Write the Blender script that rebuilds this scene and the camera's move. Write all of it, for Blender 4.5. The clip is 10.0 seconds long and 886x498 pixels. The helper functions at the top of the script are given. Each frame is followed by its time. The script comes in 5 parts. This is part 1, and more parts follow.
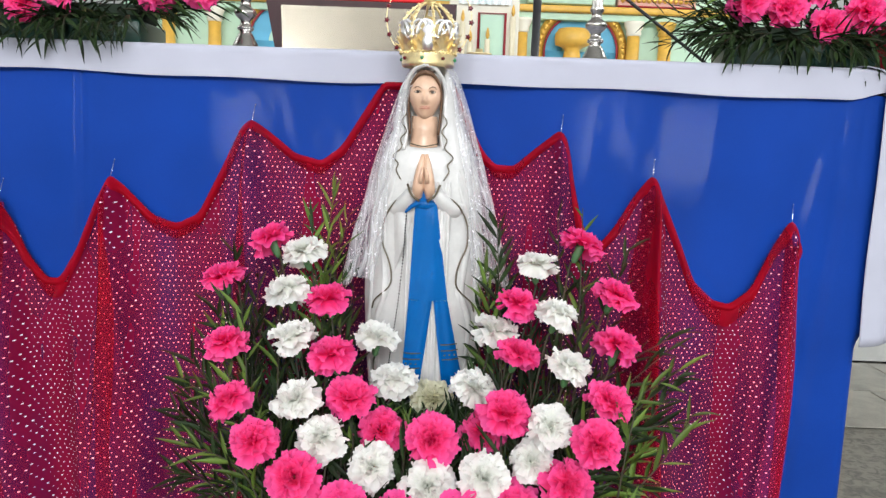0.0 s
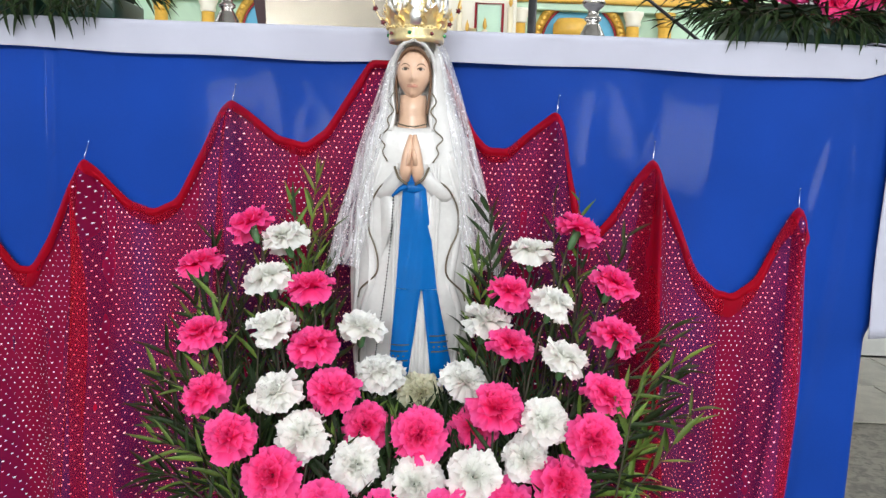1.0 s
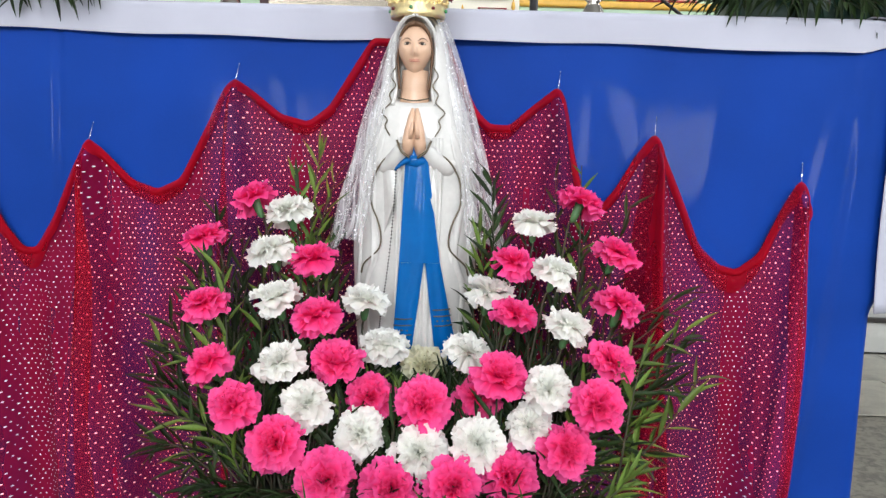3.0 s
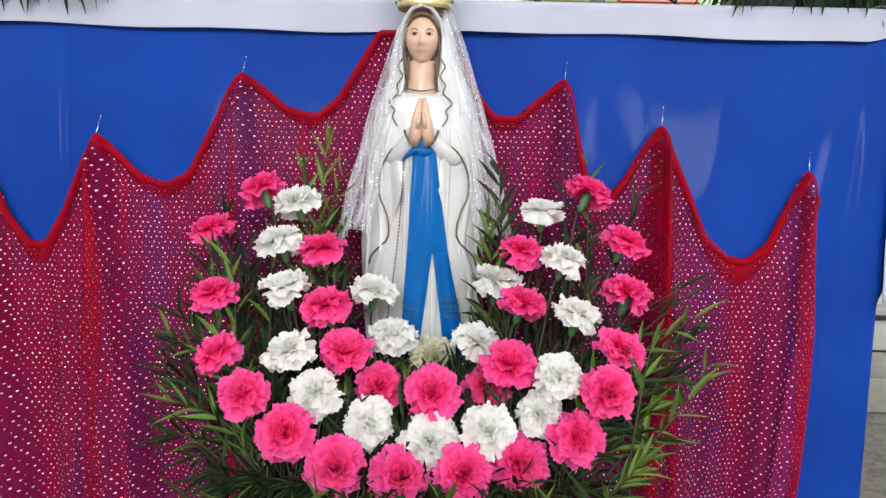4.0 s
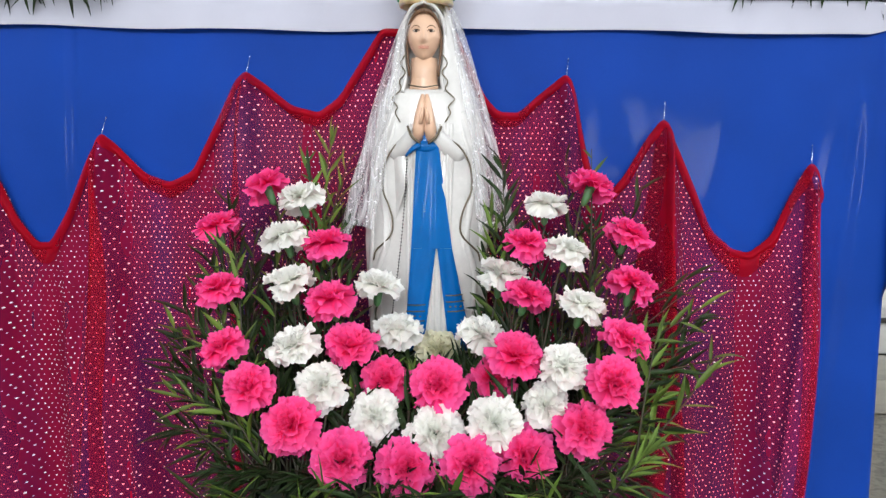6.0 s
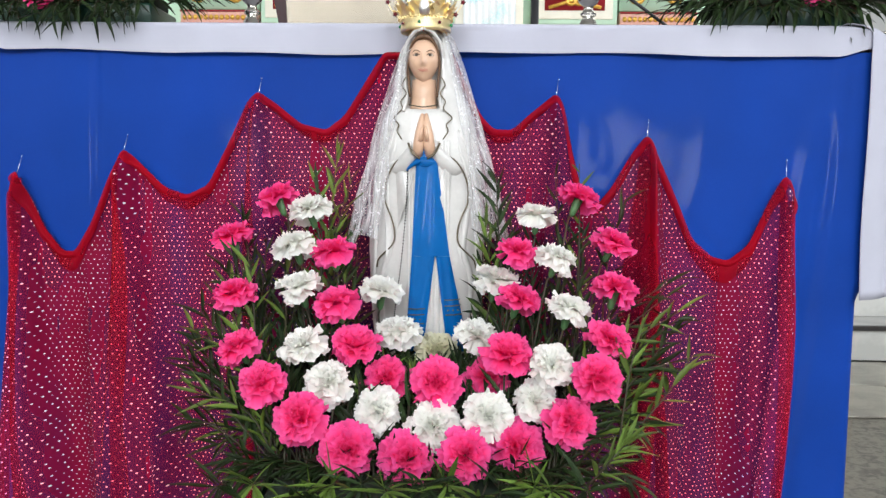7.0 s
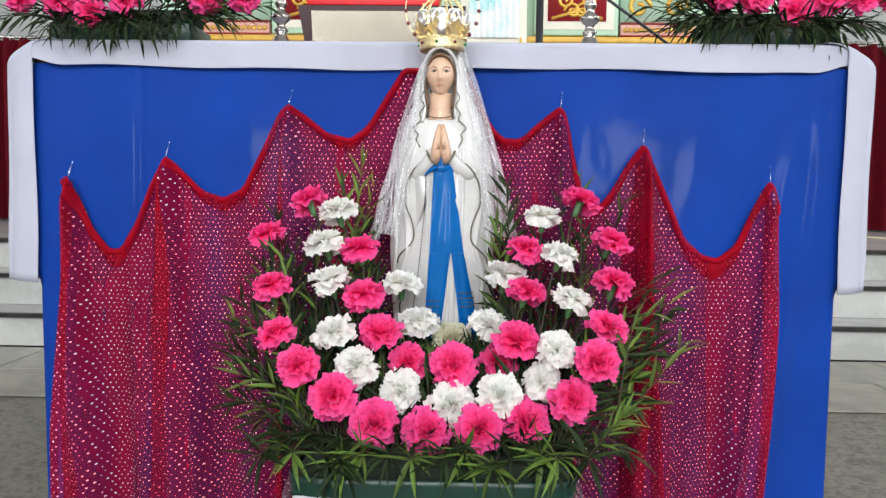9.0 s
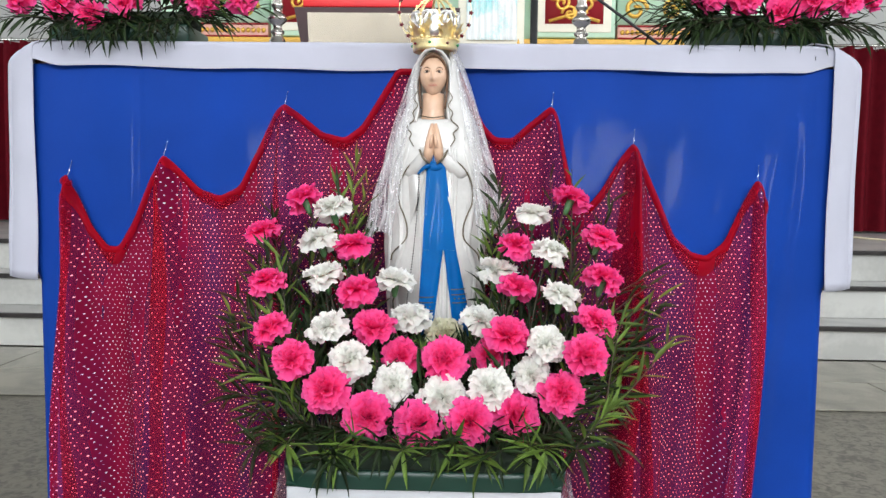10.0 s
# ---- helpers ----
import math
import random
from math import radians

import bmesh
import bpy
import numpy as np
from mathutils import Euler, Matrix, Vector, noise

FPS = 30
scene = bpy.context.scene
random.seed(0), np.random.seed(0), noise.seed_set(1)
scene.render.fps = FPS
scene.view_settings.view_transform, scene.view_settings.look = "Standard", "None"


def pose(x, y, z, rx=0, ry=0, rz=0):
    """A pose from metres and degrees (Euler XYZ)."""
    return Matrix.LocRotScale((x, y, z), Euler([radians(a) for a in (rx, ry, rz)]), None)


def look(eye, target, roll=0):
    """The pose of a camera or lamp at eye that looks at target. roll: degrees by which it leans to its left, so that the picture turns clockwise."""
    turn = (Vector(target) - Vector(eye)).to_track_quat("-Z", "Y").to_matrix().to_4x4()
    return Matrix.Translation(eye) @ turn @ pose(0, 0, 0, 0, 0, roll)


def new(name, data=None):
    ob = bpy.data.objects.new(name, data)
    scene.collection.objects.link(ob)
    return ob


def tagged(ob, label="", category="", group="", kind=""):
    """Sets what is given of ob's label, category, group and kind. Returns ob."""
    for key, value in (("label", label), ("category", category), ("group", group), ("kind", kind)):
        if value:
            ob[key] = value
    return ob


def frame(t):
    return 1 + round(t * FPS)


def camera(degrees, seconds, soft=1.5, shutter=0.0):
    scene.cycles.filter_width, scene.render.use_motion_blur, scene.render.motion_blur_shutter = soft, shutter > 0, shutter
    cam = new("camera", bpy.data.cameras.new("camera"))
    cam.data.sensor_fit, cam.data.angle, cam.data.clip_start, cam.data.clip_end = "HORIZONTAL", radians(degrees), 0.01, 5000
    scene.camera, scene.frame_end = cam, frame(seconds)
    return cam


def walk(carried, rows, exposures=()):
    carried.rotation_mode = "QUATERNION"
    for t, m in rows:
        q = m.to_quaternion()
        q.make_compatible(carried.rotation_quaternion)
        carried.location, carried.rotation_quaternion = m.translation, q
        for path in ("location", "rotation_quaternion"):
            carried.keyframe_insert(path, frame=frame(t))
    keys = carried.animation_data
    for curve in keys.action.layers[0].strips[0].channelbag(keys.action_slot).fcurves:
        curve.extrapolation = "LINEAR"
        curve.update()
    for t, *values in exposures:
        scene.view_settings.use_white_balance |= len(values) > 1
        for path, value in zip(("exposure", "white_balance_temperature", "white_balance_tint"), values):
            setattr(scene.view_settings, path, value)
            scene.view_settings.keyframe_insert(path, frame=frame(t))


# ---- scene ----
cam = camera(60.0, 10.0, soft=1.4)
PATH = [
    (0, (0.057, -1.34, 0.883), (0.048, 0.64, 0.606), 2.1),
    (0.5, (0.061, -1.299, 0.873), (0.053, 0.679, 0.581), 2.1),
    (1, (0.072, -1.281, 0.86), (0.066, 0.698, 0.573), 2.1),
    (1.5, (0.079, -1.28, 0.843), (0.072, 0.699, 0.559), 2.2),
    (2, (0.079, -1.285, 0.828), (0.074, 0.694, 0.539), 2.2),
    (2.5, (0.079, -1.289, 0.814), (0.066, 0.692, 0.544), 1.9),
    (4, (0.069, -1.294, 0.777), (0.043, 0.692, 0.539), 1.3),
    (4.5, (0.067, -1.292, 0.765), (0.036, 0.695, 0.538), 1.0),
    (5, (0.067, -1.288, 0.751), (0.034, 0.7, 0.538), 0.8),
    (5.5, (0.066, -1.287, 0.747), (0.032, 0.701, 0.539), 0.7),
    (7, (0.08, -1.389, 0.753), (0.033, 0.603, 0.579), 0.6),
    (7.5, (0.06, -1.453, 0.753), (0.01, 0.54, 0.592), 0.6),
    (8, (0.05, -1.498, 0.758), (-0.001, 0.494, 0.592), 0.6),
    (8.5, (0.049, -1.513, 0.753), (-0.003, 0.48, 0.597), 0.6),
    (9, (0.06, -1.52, 0.748), (0.008, 0.473, 0.591), 0.7),
    (9.5, (0.07, -1.53, 0.742), (0.018, 0.463, 0.588), 0.6),
    (10, (0.074, -1.545, 0.74), (0.022, 0.448, 0.59), 0.7),
]
walk(cam, [(t, look(eye, target, roll)) for t, eye, target, roll in PATH])

# ---------------------------------------------------------------- world, light
world = bpy.data.worlds.new("world")
scene.world = world
world.use_nodes = True
wn = world.node_tree.nodes
sky = wn.new("ShaderNodeTexSky")
sky.sky_type, sky.sun_disc = "NISHITA", False
sky.sun_elevation, sky.sun_rotation = radians(48), radians(70)
world.node_tree.links.new(sky.outputs[0], wn["Background"].inputs[0])
wn["Background"].inputs[1].default_value = 0.1


def window_light(name, m, w, h, power, colour=(1.0, 0.985, 0.96)):
    """Daylight that comes in through an opening."""
    data = bpy.data.lights.new(name, "AREA")
    data.shape, data.size, data.size_y, data.energy, data.color = "RECTANGLE", w, h, power, colour
    lamp = new(name, data)
    lamp.matrix_world = m
    return lamp


COOL = (0.93, 0.965, 1.0)
WINDOWS = [("east", (4.99, wy, 3.3), (-1, 0), 1.3, 2.4, 115) for wy in (-4.6, -1.2, 2.0)]
WINDOWS += [("west", (-4.99, wy, 3.3), (1, 0), 1.3, 2.4, 45) for wy in (-4.6, -1.2, 2.0)]
WINDOWS += [("south", (wx, -8.99, 4.3), (0, 1), 1.8, 2.2, 390) for wx in (-2.9, 0.0, 2.9)]
WINDOWS += [("south", (wx, -8.99, 1.0), (0, 1), 1.15, 0.9, 55) for wx in (-2.45, 2.35)]
for side, at, way, ww, wh, power in WINDOWS:
    eye = Vector(at) + Vector((*way, 0)) * 0.06
    window_light("daylight_" + side, look(eye, eye + Vector((*way, -0.12))), ww, wh, power, COOL)

# ---------------------------------------------------------------- materials


def node_mat(name):
    m = bpy.data.materials.new(name)
    m.use_nodes = True
    nt = m.node_tree
    return m, nt, nt.nodes["Principled BSDF"]


def mat(name, rgb, rough=0.6, metal=0.0, var=0.25, scale=30.0, fine=400.0, bump=0.2, depth=0.002,
        sheen=0.0, coat=0.0, coat_rough=0.2, rand=0.0, trans=0.0, stretch=(1, 1, 1), spec=0.5):
    """A surface whose colour varies at two scales, with fine relief."""
    m, nt, b = node_mat(name)
    n, ln = nt.nodes, nt.links.new
    tc = n.new("ShaderNodeTexCoord")
    mp = n.new("ShaderNodeMapping")
    mp.inputs["Scale"].default_value = stretch
    ln(tc.outputs["Object"], mp.inputs[0])
    a, c = n.new("ShaderNodeTexNoise"), n.new("ShaderNodeTexNoise")
    a.inputs["Scale"].default_value, a.inputs["Detail"].default_value = scale, 5
    c.inputs["Scale"].default_value, c.inputs["Detail"].default_value = fine, 3
    ln(mp.outputs[0], a.inputs[0]), ln(mp.outputs[0], c.inputs[0])
    mixn = n.new("ShaderNodeMath")
    mixn.operation = "MULTIPLY_ADD"
    mixn.inputs[1].default_value = 0.35
    ln(c.outputs[0], mixn.inputs[0]), ln(a.outputs[0], mixn.inputs[2])
    rng = n.new("ShaderNodeMapRange")
    rng.inputs[1].default_value, rng.inputs[2].default_value = 0.35, 1.0
    rng.inputs[3].default_value, rng.inputs[4].default_value = 1 - var, 1 + var
    ln(mixn.outputs[0], rng.inputs[0])
    val = rng.outputs[0]
    if rand:
        oi = n.new("ShaderNodeObjectInfo")
        rr = n.new("ShaderNodeMapRange")
        rr.inputs[3].default_value, rr.inputs[4].default_value = 1 - rand, 1 + rand
        ln(oi.outputs["Random"], rr.inputs[0])
        mu = n.new("ShaderNodeMath")
        mu.operation = "MULTIPLY"
        ln(val, mu.inputs[0]), ln(rr.outputs[0], mu.inputs[1])
        val = mu.outputs[0]
    hsv = n.new("ShaderNodeHueSaturation")
    hsv.inputs["Color"].default_value = (*rgb, 1)
    ln(val, hsv.inputs["Value"])
    ln(hsv.outputs[0], b.inputs["Base Color"])
    b.inputs["Roughness"].default_value, b.inputs["Metallic"].default_value = rough, metal
    b.inputs["Sheen Weight"].default_value = sheen
    b.inputs["Coat Weight"].default_value, b.inputs["Coat Roughness"].default_value = coat, coat_rough
    b.inputs["Transmission Weight"].default_value = trans
    b.inputs["Specular IOR Level"].default_value = spec
    if bump:
        bp = n.new("ShaderNodeBump")
        bp.inputs["Strength"].default_value, bp.inputs["Distance"].default_value = bump, depth
        ln(mixn.outputs[0], bp.inputs["Height"]), ln(bp.outputs[0], b.inputs["Normal"])
    return m


def petal_mat(name, rgb, edge, pale_edge):
    """Thin petals that let some light through."""
    m = mat(name, rgb, 0.65, spec=0.12, var=0.12, scale=60, fine=300, bump=0.25, depth=0.001, rand=0.10)
    nt = m.node_tree
    b, out = nt.nodes["Principled BSDF"], nt.nodes["Material Output"]
    # petals are paler along their frilled edge
    tc, sp, pw, pale = (nt.nodes.new(k) for k in ("ShaderNodeTexCoord", "ShaderNodeSeparateXYZ", "ShaderNodeMath", "ShaderNodeMix"))
    pw.operation, pw.inputs[1].default_value = "POWER", 2.6
    pale.data_type = "RGBA"
    pale.inputs[7].default_value = (*pale_edge, 1)
    src = b.inputs["Base Color"].links[0].from_socket
    nt.links.new(tc.outputs["UV"], sp.inputs[0]), nt.links.new(sp.outputs[1], pw.inputs[0])
    nt.links.new(pw.outputs[0], pale.inputs[0]), nt.links.new(src, pale.inputs[6])
    nt.links.new(pale.outputs[2], b.inputs["Base Color"])
    tr, mx = nt.nodes.new("ShaderNodeBsdfTranslucent"), nt.nodes.new("ShaderNodeMixShader")
    tr.inputs[0].default_value = (*edge, 1)
    mx.inputs[0].default_value = 0.45
    nt.links.new(b.outputs[0], mx.inputs[1]), nt.links.new(tr.outputs[0], mx.inputs[2])
    nt.links.new(mx.outputs[0], out.inputs[0])
    return m


def net_mat(name, rgb, cover, dots, gather=0.0):
    """Sheer netting: partly open weave, with small sequins set in staggered rows."""
    m, nt, b = node_mat(name)
    n, ln = nt.nodes, nt.links.new
    out = n["Material Output"]
    b.inputs["Roughness"].default_value = 0.7
    b.inputs["Specular IOR Level"].default_value = 0.1
    tc = n.new("ShaderNodeTexCoord")
    no = n.new("ShaderNodeTexNoise")
    no.inputs["Scale"].default_value = 14
    ln(tc.outputs["Object"], no.inputs[0])
    hv = n.new("ShaderNodeHueSaturation")
    hv.inputs["Color"].default_value = (*rgb, 1)
    rg = n.new("ShaderNodeMapRange")
    rg.inputs[3].default_value, rg.inputs[4].default_value = 0.75, 1.25
    ln(no.outputs[0], rg.inputs[0]), ln(rg.outputs[0], hv.inputs["Value"])
    ln(hv.outputs[0], b.inputs["Base Color"])
    tl, tp, m1, m2 = (n.new(k) for k in ("ShaderNodeBsdfTranslucent", "ShaderNodeBsdfTransparent", "ShaderNodeMixShader", "ShaderNodeMixShader"))
    ln(hv.outputs[0], tl.inputs[0])
    m1.inputs[0].default_value = 0.3
    ln(b.outputs[0], m1.inputs[1]), ln(tl.outputs[0], m1.inputs[2])
    # the weave is closer where the cloth is gathered into upright folds
    mp, gat, den = (n.new(k) for k in ("ShaderNodeMapping", "ShaderNodeTexNoise", "ShaderNodeMapRange"))
    mp.inputs["Scale"].default_value = (15, 4, 1.2)
    gat.inputs["Scale"].default_value, gat.inputs["Detail"].default_value = 1.0, 2.0
    den.inputs[1].default_value, den.inputs[2].default_value = 0.3, 0.7
    den.inputs[3].default_value, den.inputs[4].default_value = cover * (1 - gather), min(cover * (1 + gather), 1.0)
    ln(tc.outputs["Object"], mp.inputs[0]), ln(mp.outputs[0], gat.inputs[0])
    ln(gat.outputs[0], den.inputs[0]), ln(den.outputs[0], m2.inputs[0])
    ln(tp.outputs[0], m2.inputs[1]), ln(m1.outputs[0], m2.inputs[2])
    last = m2.outputs[0]
    if dots:
        def mth(op, *vals):
            k = n.new("ShaderNodeMath")
            k.operation = op
            for i, v in enumerate(vals):
                if isinstance(v, (int, float)):
                    k.inputs[i].default_value = v
                else:
                    ln(v, k.inputs[i])
            return k.outputs[0]
        sp = n.new("ShaderNodeSeparateXYZ")
        ln(tc.outputs["UV"], sp.inputs[0])
        v = mth("DIVIDE", sp.outputs[1], 0.0086)
        u = mth("ADD", mth("DIVIDE", sp.outputs[0], 0.0108), mth("MULTIPLY", mth("MODULO", mth("FLOOR", v), 2.0), 0.5))
        wn_ = n.new("ShaderNodeTexWhiteNoise")
        wn_.noise_dimensions = "2D"
        cb = n.new("ShaderNodeCombineXYZ")
        ln(mth("FLOOR", u), cb.inputs[0]), ln(mth("FLOOR", v), cb.inputs[1])
        ln(cb.outputs[0], wn_.inputs["Vector"])
        jit = n.new("ShaderNodeSeparateXYZ")
        ln(wn_.outputs["Color"], jit.inputs[0])
        fu = mth("MULTIPLY", mth("SUBTRACT", mth("FRACT", u), mth("MULTIPLY_ADD", jit.outputs[1], 0.3, 0.35)), 0.0108)
        fv = mth("MULTIPLY", mth("SUBTRACT", mth("FRACT", v), mth("MULTIPLY_ADD", jit.outputs[2], 0.3, 0.35)), 0.0086)
        r2 = mth("SQRT", mth("ADD", mth("MULTIPLY", fu, fu), mth("MULTIPLY", fv, fv)))
        rad = mth("MULTIPLY_ADD", wn_.outputs[0], 0.0009, 0.0005)
        hit = mth("LESS_THAN", r2, rad)
        sq = n.new("ShaderNodeBsdfPrincipled")
        sq.inputs["Base Color"].default_value = (0.97, 0.94, 0.95, 1)
        sq.inputs["Roughness"].default_value, sq.inputs["Metallic"].default_value = 0.5, 0.0
        m3 = n.new("ShaderNodeMixShader")
        ln(hit, m3.inputs[0]), ln(last, m3.inputs[1]), ln(sq.outputs[0], m3.inputs[2])
        last = m3.outputs[0]
    ln(last, out.inputs[0])
    return m


def tulle_mat(name, rgb):
    """Crinkled sheer film and tulle: fine upright strands, open between them, with scattered glints."""
    m, nt, b = node_mat(name)
    n, ln = nt.nodes, nt.links.new
    tc, mp, a, c = (n.new(k) for k in ("ShaderNodeTexCoord", "ShaderNodeMapping", "ShaderNodeTexNoise", "ShaderNodeTexNoise"))
    mp.inputs["Scale"].default_value = (170, 14, 1)
    ln(tc.outputs["UV"], mp.inputs[0]), ln(mp.outputs[0], a.inputs[0]), ln(tc.outputs["Object"], c.inputs[0])
    a.inputs["Scale"].default_value, a.inputs["Detail"].default_value, a.inputs["Distortion"].default_value = 1.0, 3, 0.8
    c.inputs["Scale"].default_value, c.inputs["Detail"].default_value = 260, 2
    cov, spk, add = (n.new(k) for k in ("ShaderNodeMapRange", "ShaderNodeMapRange", "ShaderNodeMath"))
    cov.inputs[1].default_value, cov.inputs[2].default_value, cov.inputs[3].default_value, cov.inputs[4].default_value = 0.38, 0.72, 0.10, 0.72
    spk.inputs[1].default_value, spk.inputs[2].default_value = 0.63, 0.70
    ln(a.outputs[0], cov.inputs[0]), ln(c.outputs[0], spk.inputs[0])
    add.operation, add.use_clamp = "ADD", True
    ln(cov.outputs[0], add.inputs[0]), ln(spk.outputs[0], add.inputs[1])
    bp = n.new("ShaderNodeBump")
    bp.inputs["Strength"].default_value, bp.inputs["Distance"].default_value = 0.8, 0.004
    ln(a.outputs[0], bp.inputs["Height"]), ln(bp.outputs[0], b.inputs["Normal"])
    b.inputs["Base Color"].default_value = (*rgb, 1)
    b.inputs["Roughness"].default_value, b.inputs["Specular IOR Level"].default_value = 0.3, 0.6
    tl, tp, m1, m2 = (n.new(k) for k in ("ShaderNodeBsdfTranslucent", "ShaderNodeBsdfTransparent", "ShaderNodeMixShader", "ShaderNodeMixShader"))
    tl.inputs[0].default_value = (*rgb, 1)
    m1.inputs[0].default_value = 0.35
    ln(b.outputs[0], m1.inputs[1]), ln(tl.outputs[0], m1.inputs[2])
    ln(add.outputs[0], m2.inputs[0]), ln(tp.outputs[0], m2.inputs[1]), ln(m1.outputs[0], m2.inputs[2])
    ln(m2.outputs[0], n["Material Output"].inputs[0])
    return m


def marble_mat(name, base, vein, scale, rough):
    m, nt, b = node_mat(name)
    n, ln = nt.nodes, nt.links.new
    tc, no, n2, cr = (n.new(k) for k in ("ShaderNodeTexCoord", "ShaderNodeTexNoise", "ShaderNodeTexNoise", "ShaderNodeValToRGB"))
    no.inputs["Scale"].default_value, no.inputs["Detail"].default_value, no.inputs["Distortion"].default_value = scale, 8, 1.2
    n2.inputs["Scale"].default_value = scale * 22
    oi = n.new("ShaderNodeObjectInfo")
    ad = n.new("ShaderNodeVectorMath")
    ad.operation = "ADD"
    ln(tc.outputs["Object"], ad.inputs[0]), ln(oi.outputs["Random"], ad.inputs[1])
    ln(ad.outputs[0], no.inputs[0]), ln(ad.outputs[0], n2.inputs[0])
    mx = n.new("ShaderNodeMath")
    mx.operation = "MULTIPLY_ADD"
    mx.inputs[1].default_value = 0.25
    ln(n2.outputs[0], mx.inputs[0]), ln(no.outputs[0], mx.inputs[2])
    cr.color_ramp.elements[0].position, cr.color_ramp.elements[0].color = 0.45, (*vein, 1)
    cr.color_ramp.elements[1].position, cr.color_ramp.elements[1].color = 0.70, (*base, 1)
    ln(mx.outputs[0], cr.inputs[0]), ln(cr.outputs[0], b.inputs["Base Color"])
    b.inputs["Roughness"].default_value = rough
    return m


M = {}
M["blue"] = mat("blue_satin", (0.0052, 0.041, 0.272), 0.55, var=0.22, scale=4, fine=900, bump=0.05, depth=0.001, coat=0.10, coat_rough=0.08, spec=0.06)
M["white_cloth"] = mat("white_cloth", (0.43, 0.435, 0.515), 0.75, var=0.05, scale=10, fine=700, bump=0.15, depth=0.001, spec=0.1)
M["net"] = net_mat("red_net", (0.33, 0.0014, 0.029), 0.675, True, 0.20)
M["net_plain"] = net_mat("red_net_doubled", (0.42, 0.0014, 0.016), 0.62, False, 0.25)
M["hem"] = net_mat("red_hem", (0.41, 0.002, 0.015), 0.78, False, 0.20)
M["tulle"] = tulle_mat("white_tulle", (0.84, 0.84, 0.87))
M["pink"] = petal_mat("pink_petals", (0.93, 0.018, 0.200), (0.98, 0.040, 0.34), (0.99, 0.15, 0.45))
M["pale_pink"] = petal_mat("pale_pink_petals", (0.92, 0.026, 0.225), (0.96, 0.055, 0.35), (0.97, 0.15, 0.46))
M["white"] = petal_mat("white_petals", (0.91, 0.915, 0.85), (0.95, 0.95, 0.90), (0.94, 0.94, 0.93))
M["cream"] = petal_mat("cream_petals", (0.66, 0.65, 0.44), (0.7, 0.68, 0.45), (0.78, 0.76, 0.62))
M["calyx"] = mat("calyx_green", (0.05, 0.14, 0.05), 0.5, var=0.3)
M["stem"] = mat("stem_green", (0.026, 0.024, 0.011), 0.6, var=0.4, rand=0.3)
M["leaf"] = mat("leaf_green", (0.014, 0.028, 0.008), 0.5, spec=0.16, var=0.35, scale=40, rand=0.6)
M["leaf_light"] = mat("leaf_light_green", (0.075, 0.125, 0.020), 0.5, spec=0.22, var=0.3, scale=40, rand=0.4)
M["tray"] = mat("green_tray", (0.003, 0.030, 0.019), 0.35, var=0.15)
M["foam"] = mat("wet_foam", (0.008, 0.018, 0.008), 0.9, var=0.4)
M["plaster"] = mat("white_gloss_paint", (0.56, 0.55, 0.535), 0.28, var=0.16, scale=18, fine=160, bump=0.08, depth=0.001, coat=0.4, coat_rough=0.1)
M["sash"] = mat("blue_gloss_paint", (0.0005, 0.095, 0.33), 0.35, var=0.14, scale=25, bump=0.12, depth=0.004, coat=0.20, coat_rough=0.06, spec=0.08)
M["skin"] = mat("skin_paint", (0.60, 0.385, 0.265), 0.36, var=0.06, scale=40, bump=0.05, coat=0.2)
M["hair"] = mat("hair_paint", (0.12, 0.06, 0.03), 0.5, var=0.2)
M["gilt_line"] = mat("bronze_line_paint", (0.12, 0.095, 0.060), 0.4, metal=0.3, var=0.3)
M["dark_paint"] = mat("dark_paint", (0.03, 0.02, 0.015), 0.4)
M["lip"] = mat("lip_paint", (0.50, 0.20, 0.15), 0.4)
M["eye_white"] = mat("eye_white_paint", (0.46, 0.38, 0.31), 0.4)
M["bead"] = mat("black_bead", (0.01, 0.01, 0.012), 0.25)
M["gold"] = mat("crown_gold", (0.95, 0.78, 0.42), 0.28, metal=0.8, var=0.2, scale=90, bump=0.5, depth=0.002)
M["silver"] = mat("crown_silver", (0.88, 0.88, 0.90), 0.32, metal=1.0, var=0.15, scale=90, bump=0.4, depth=0.002)
M["garnet"] = mat("dark_garnet", (0.12, 0.008, 0.015), 0.15, coat=0.6)
M["emerald"] = mat("green_glass_gem", (0.02, 0.22, 0.08), 0.12, coat=0.8)
M["steel"] = mat("polished_steel", (0.36, 0.32, 0.26), 0.24, metal=1.0, var=0.25, scale=9, bump=0.03)
M["pewter"] = mat("tarnished_silver", (0.45, 0.43, 0.40), 0.25, metal=1.0, var=0.25, scale=50, bump=0.3)
M["maroon"] = mat("maroon_leather", (0.030, 0.003, 0.006), 0.5, var=0.25)
M["red_book"] = mat("red_book_cover", (0.62, 0.01, 0.015), 0.45, var=0.1)
M["page"] = mat("page_edge", (0.75, 0.70, 0.58), 0.8)
M["black"] = mat("black_metal", (0.012, 0.012, 0.014), 0.4)
M["curtain"] = mat("red_velvet", (0.11, 0.004, 0.010), 0.8, var=0.2, scale=20, spec=0.1)
M["wall"] = mat("cream_wall", (0.45, 0.45, 0.44), 0.85, var=0.05, scale=2, fine=90, bump=0.1)
M["wood"] = mat("dark_wood", (0.13, 0.065, 0.03), 0.5, var=0.35, scale=4, fine=60, stretch=(1, 1, 8))
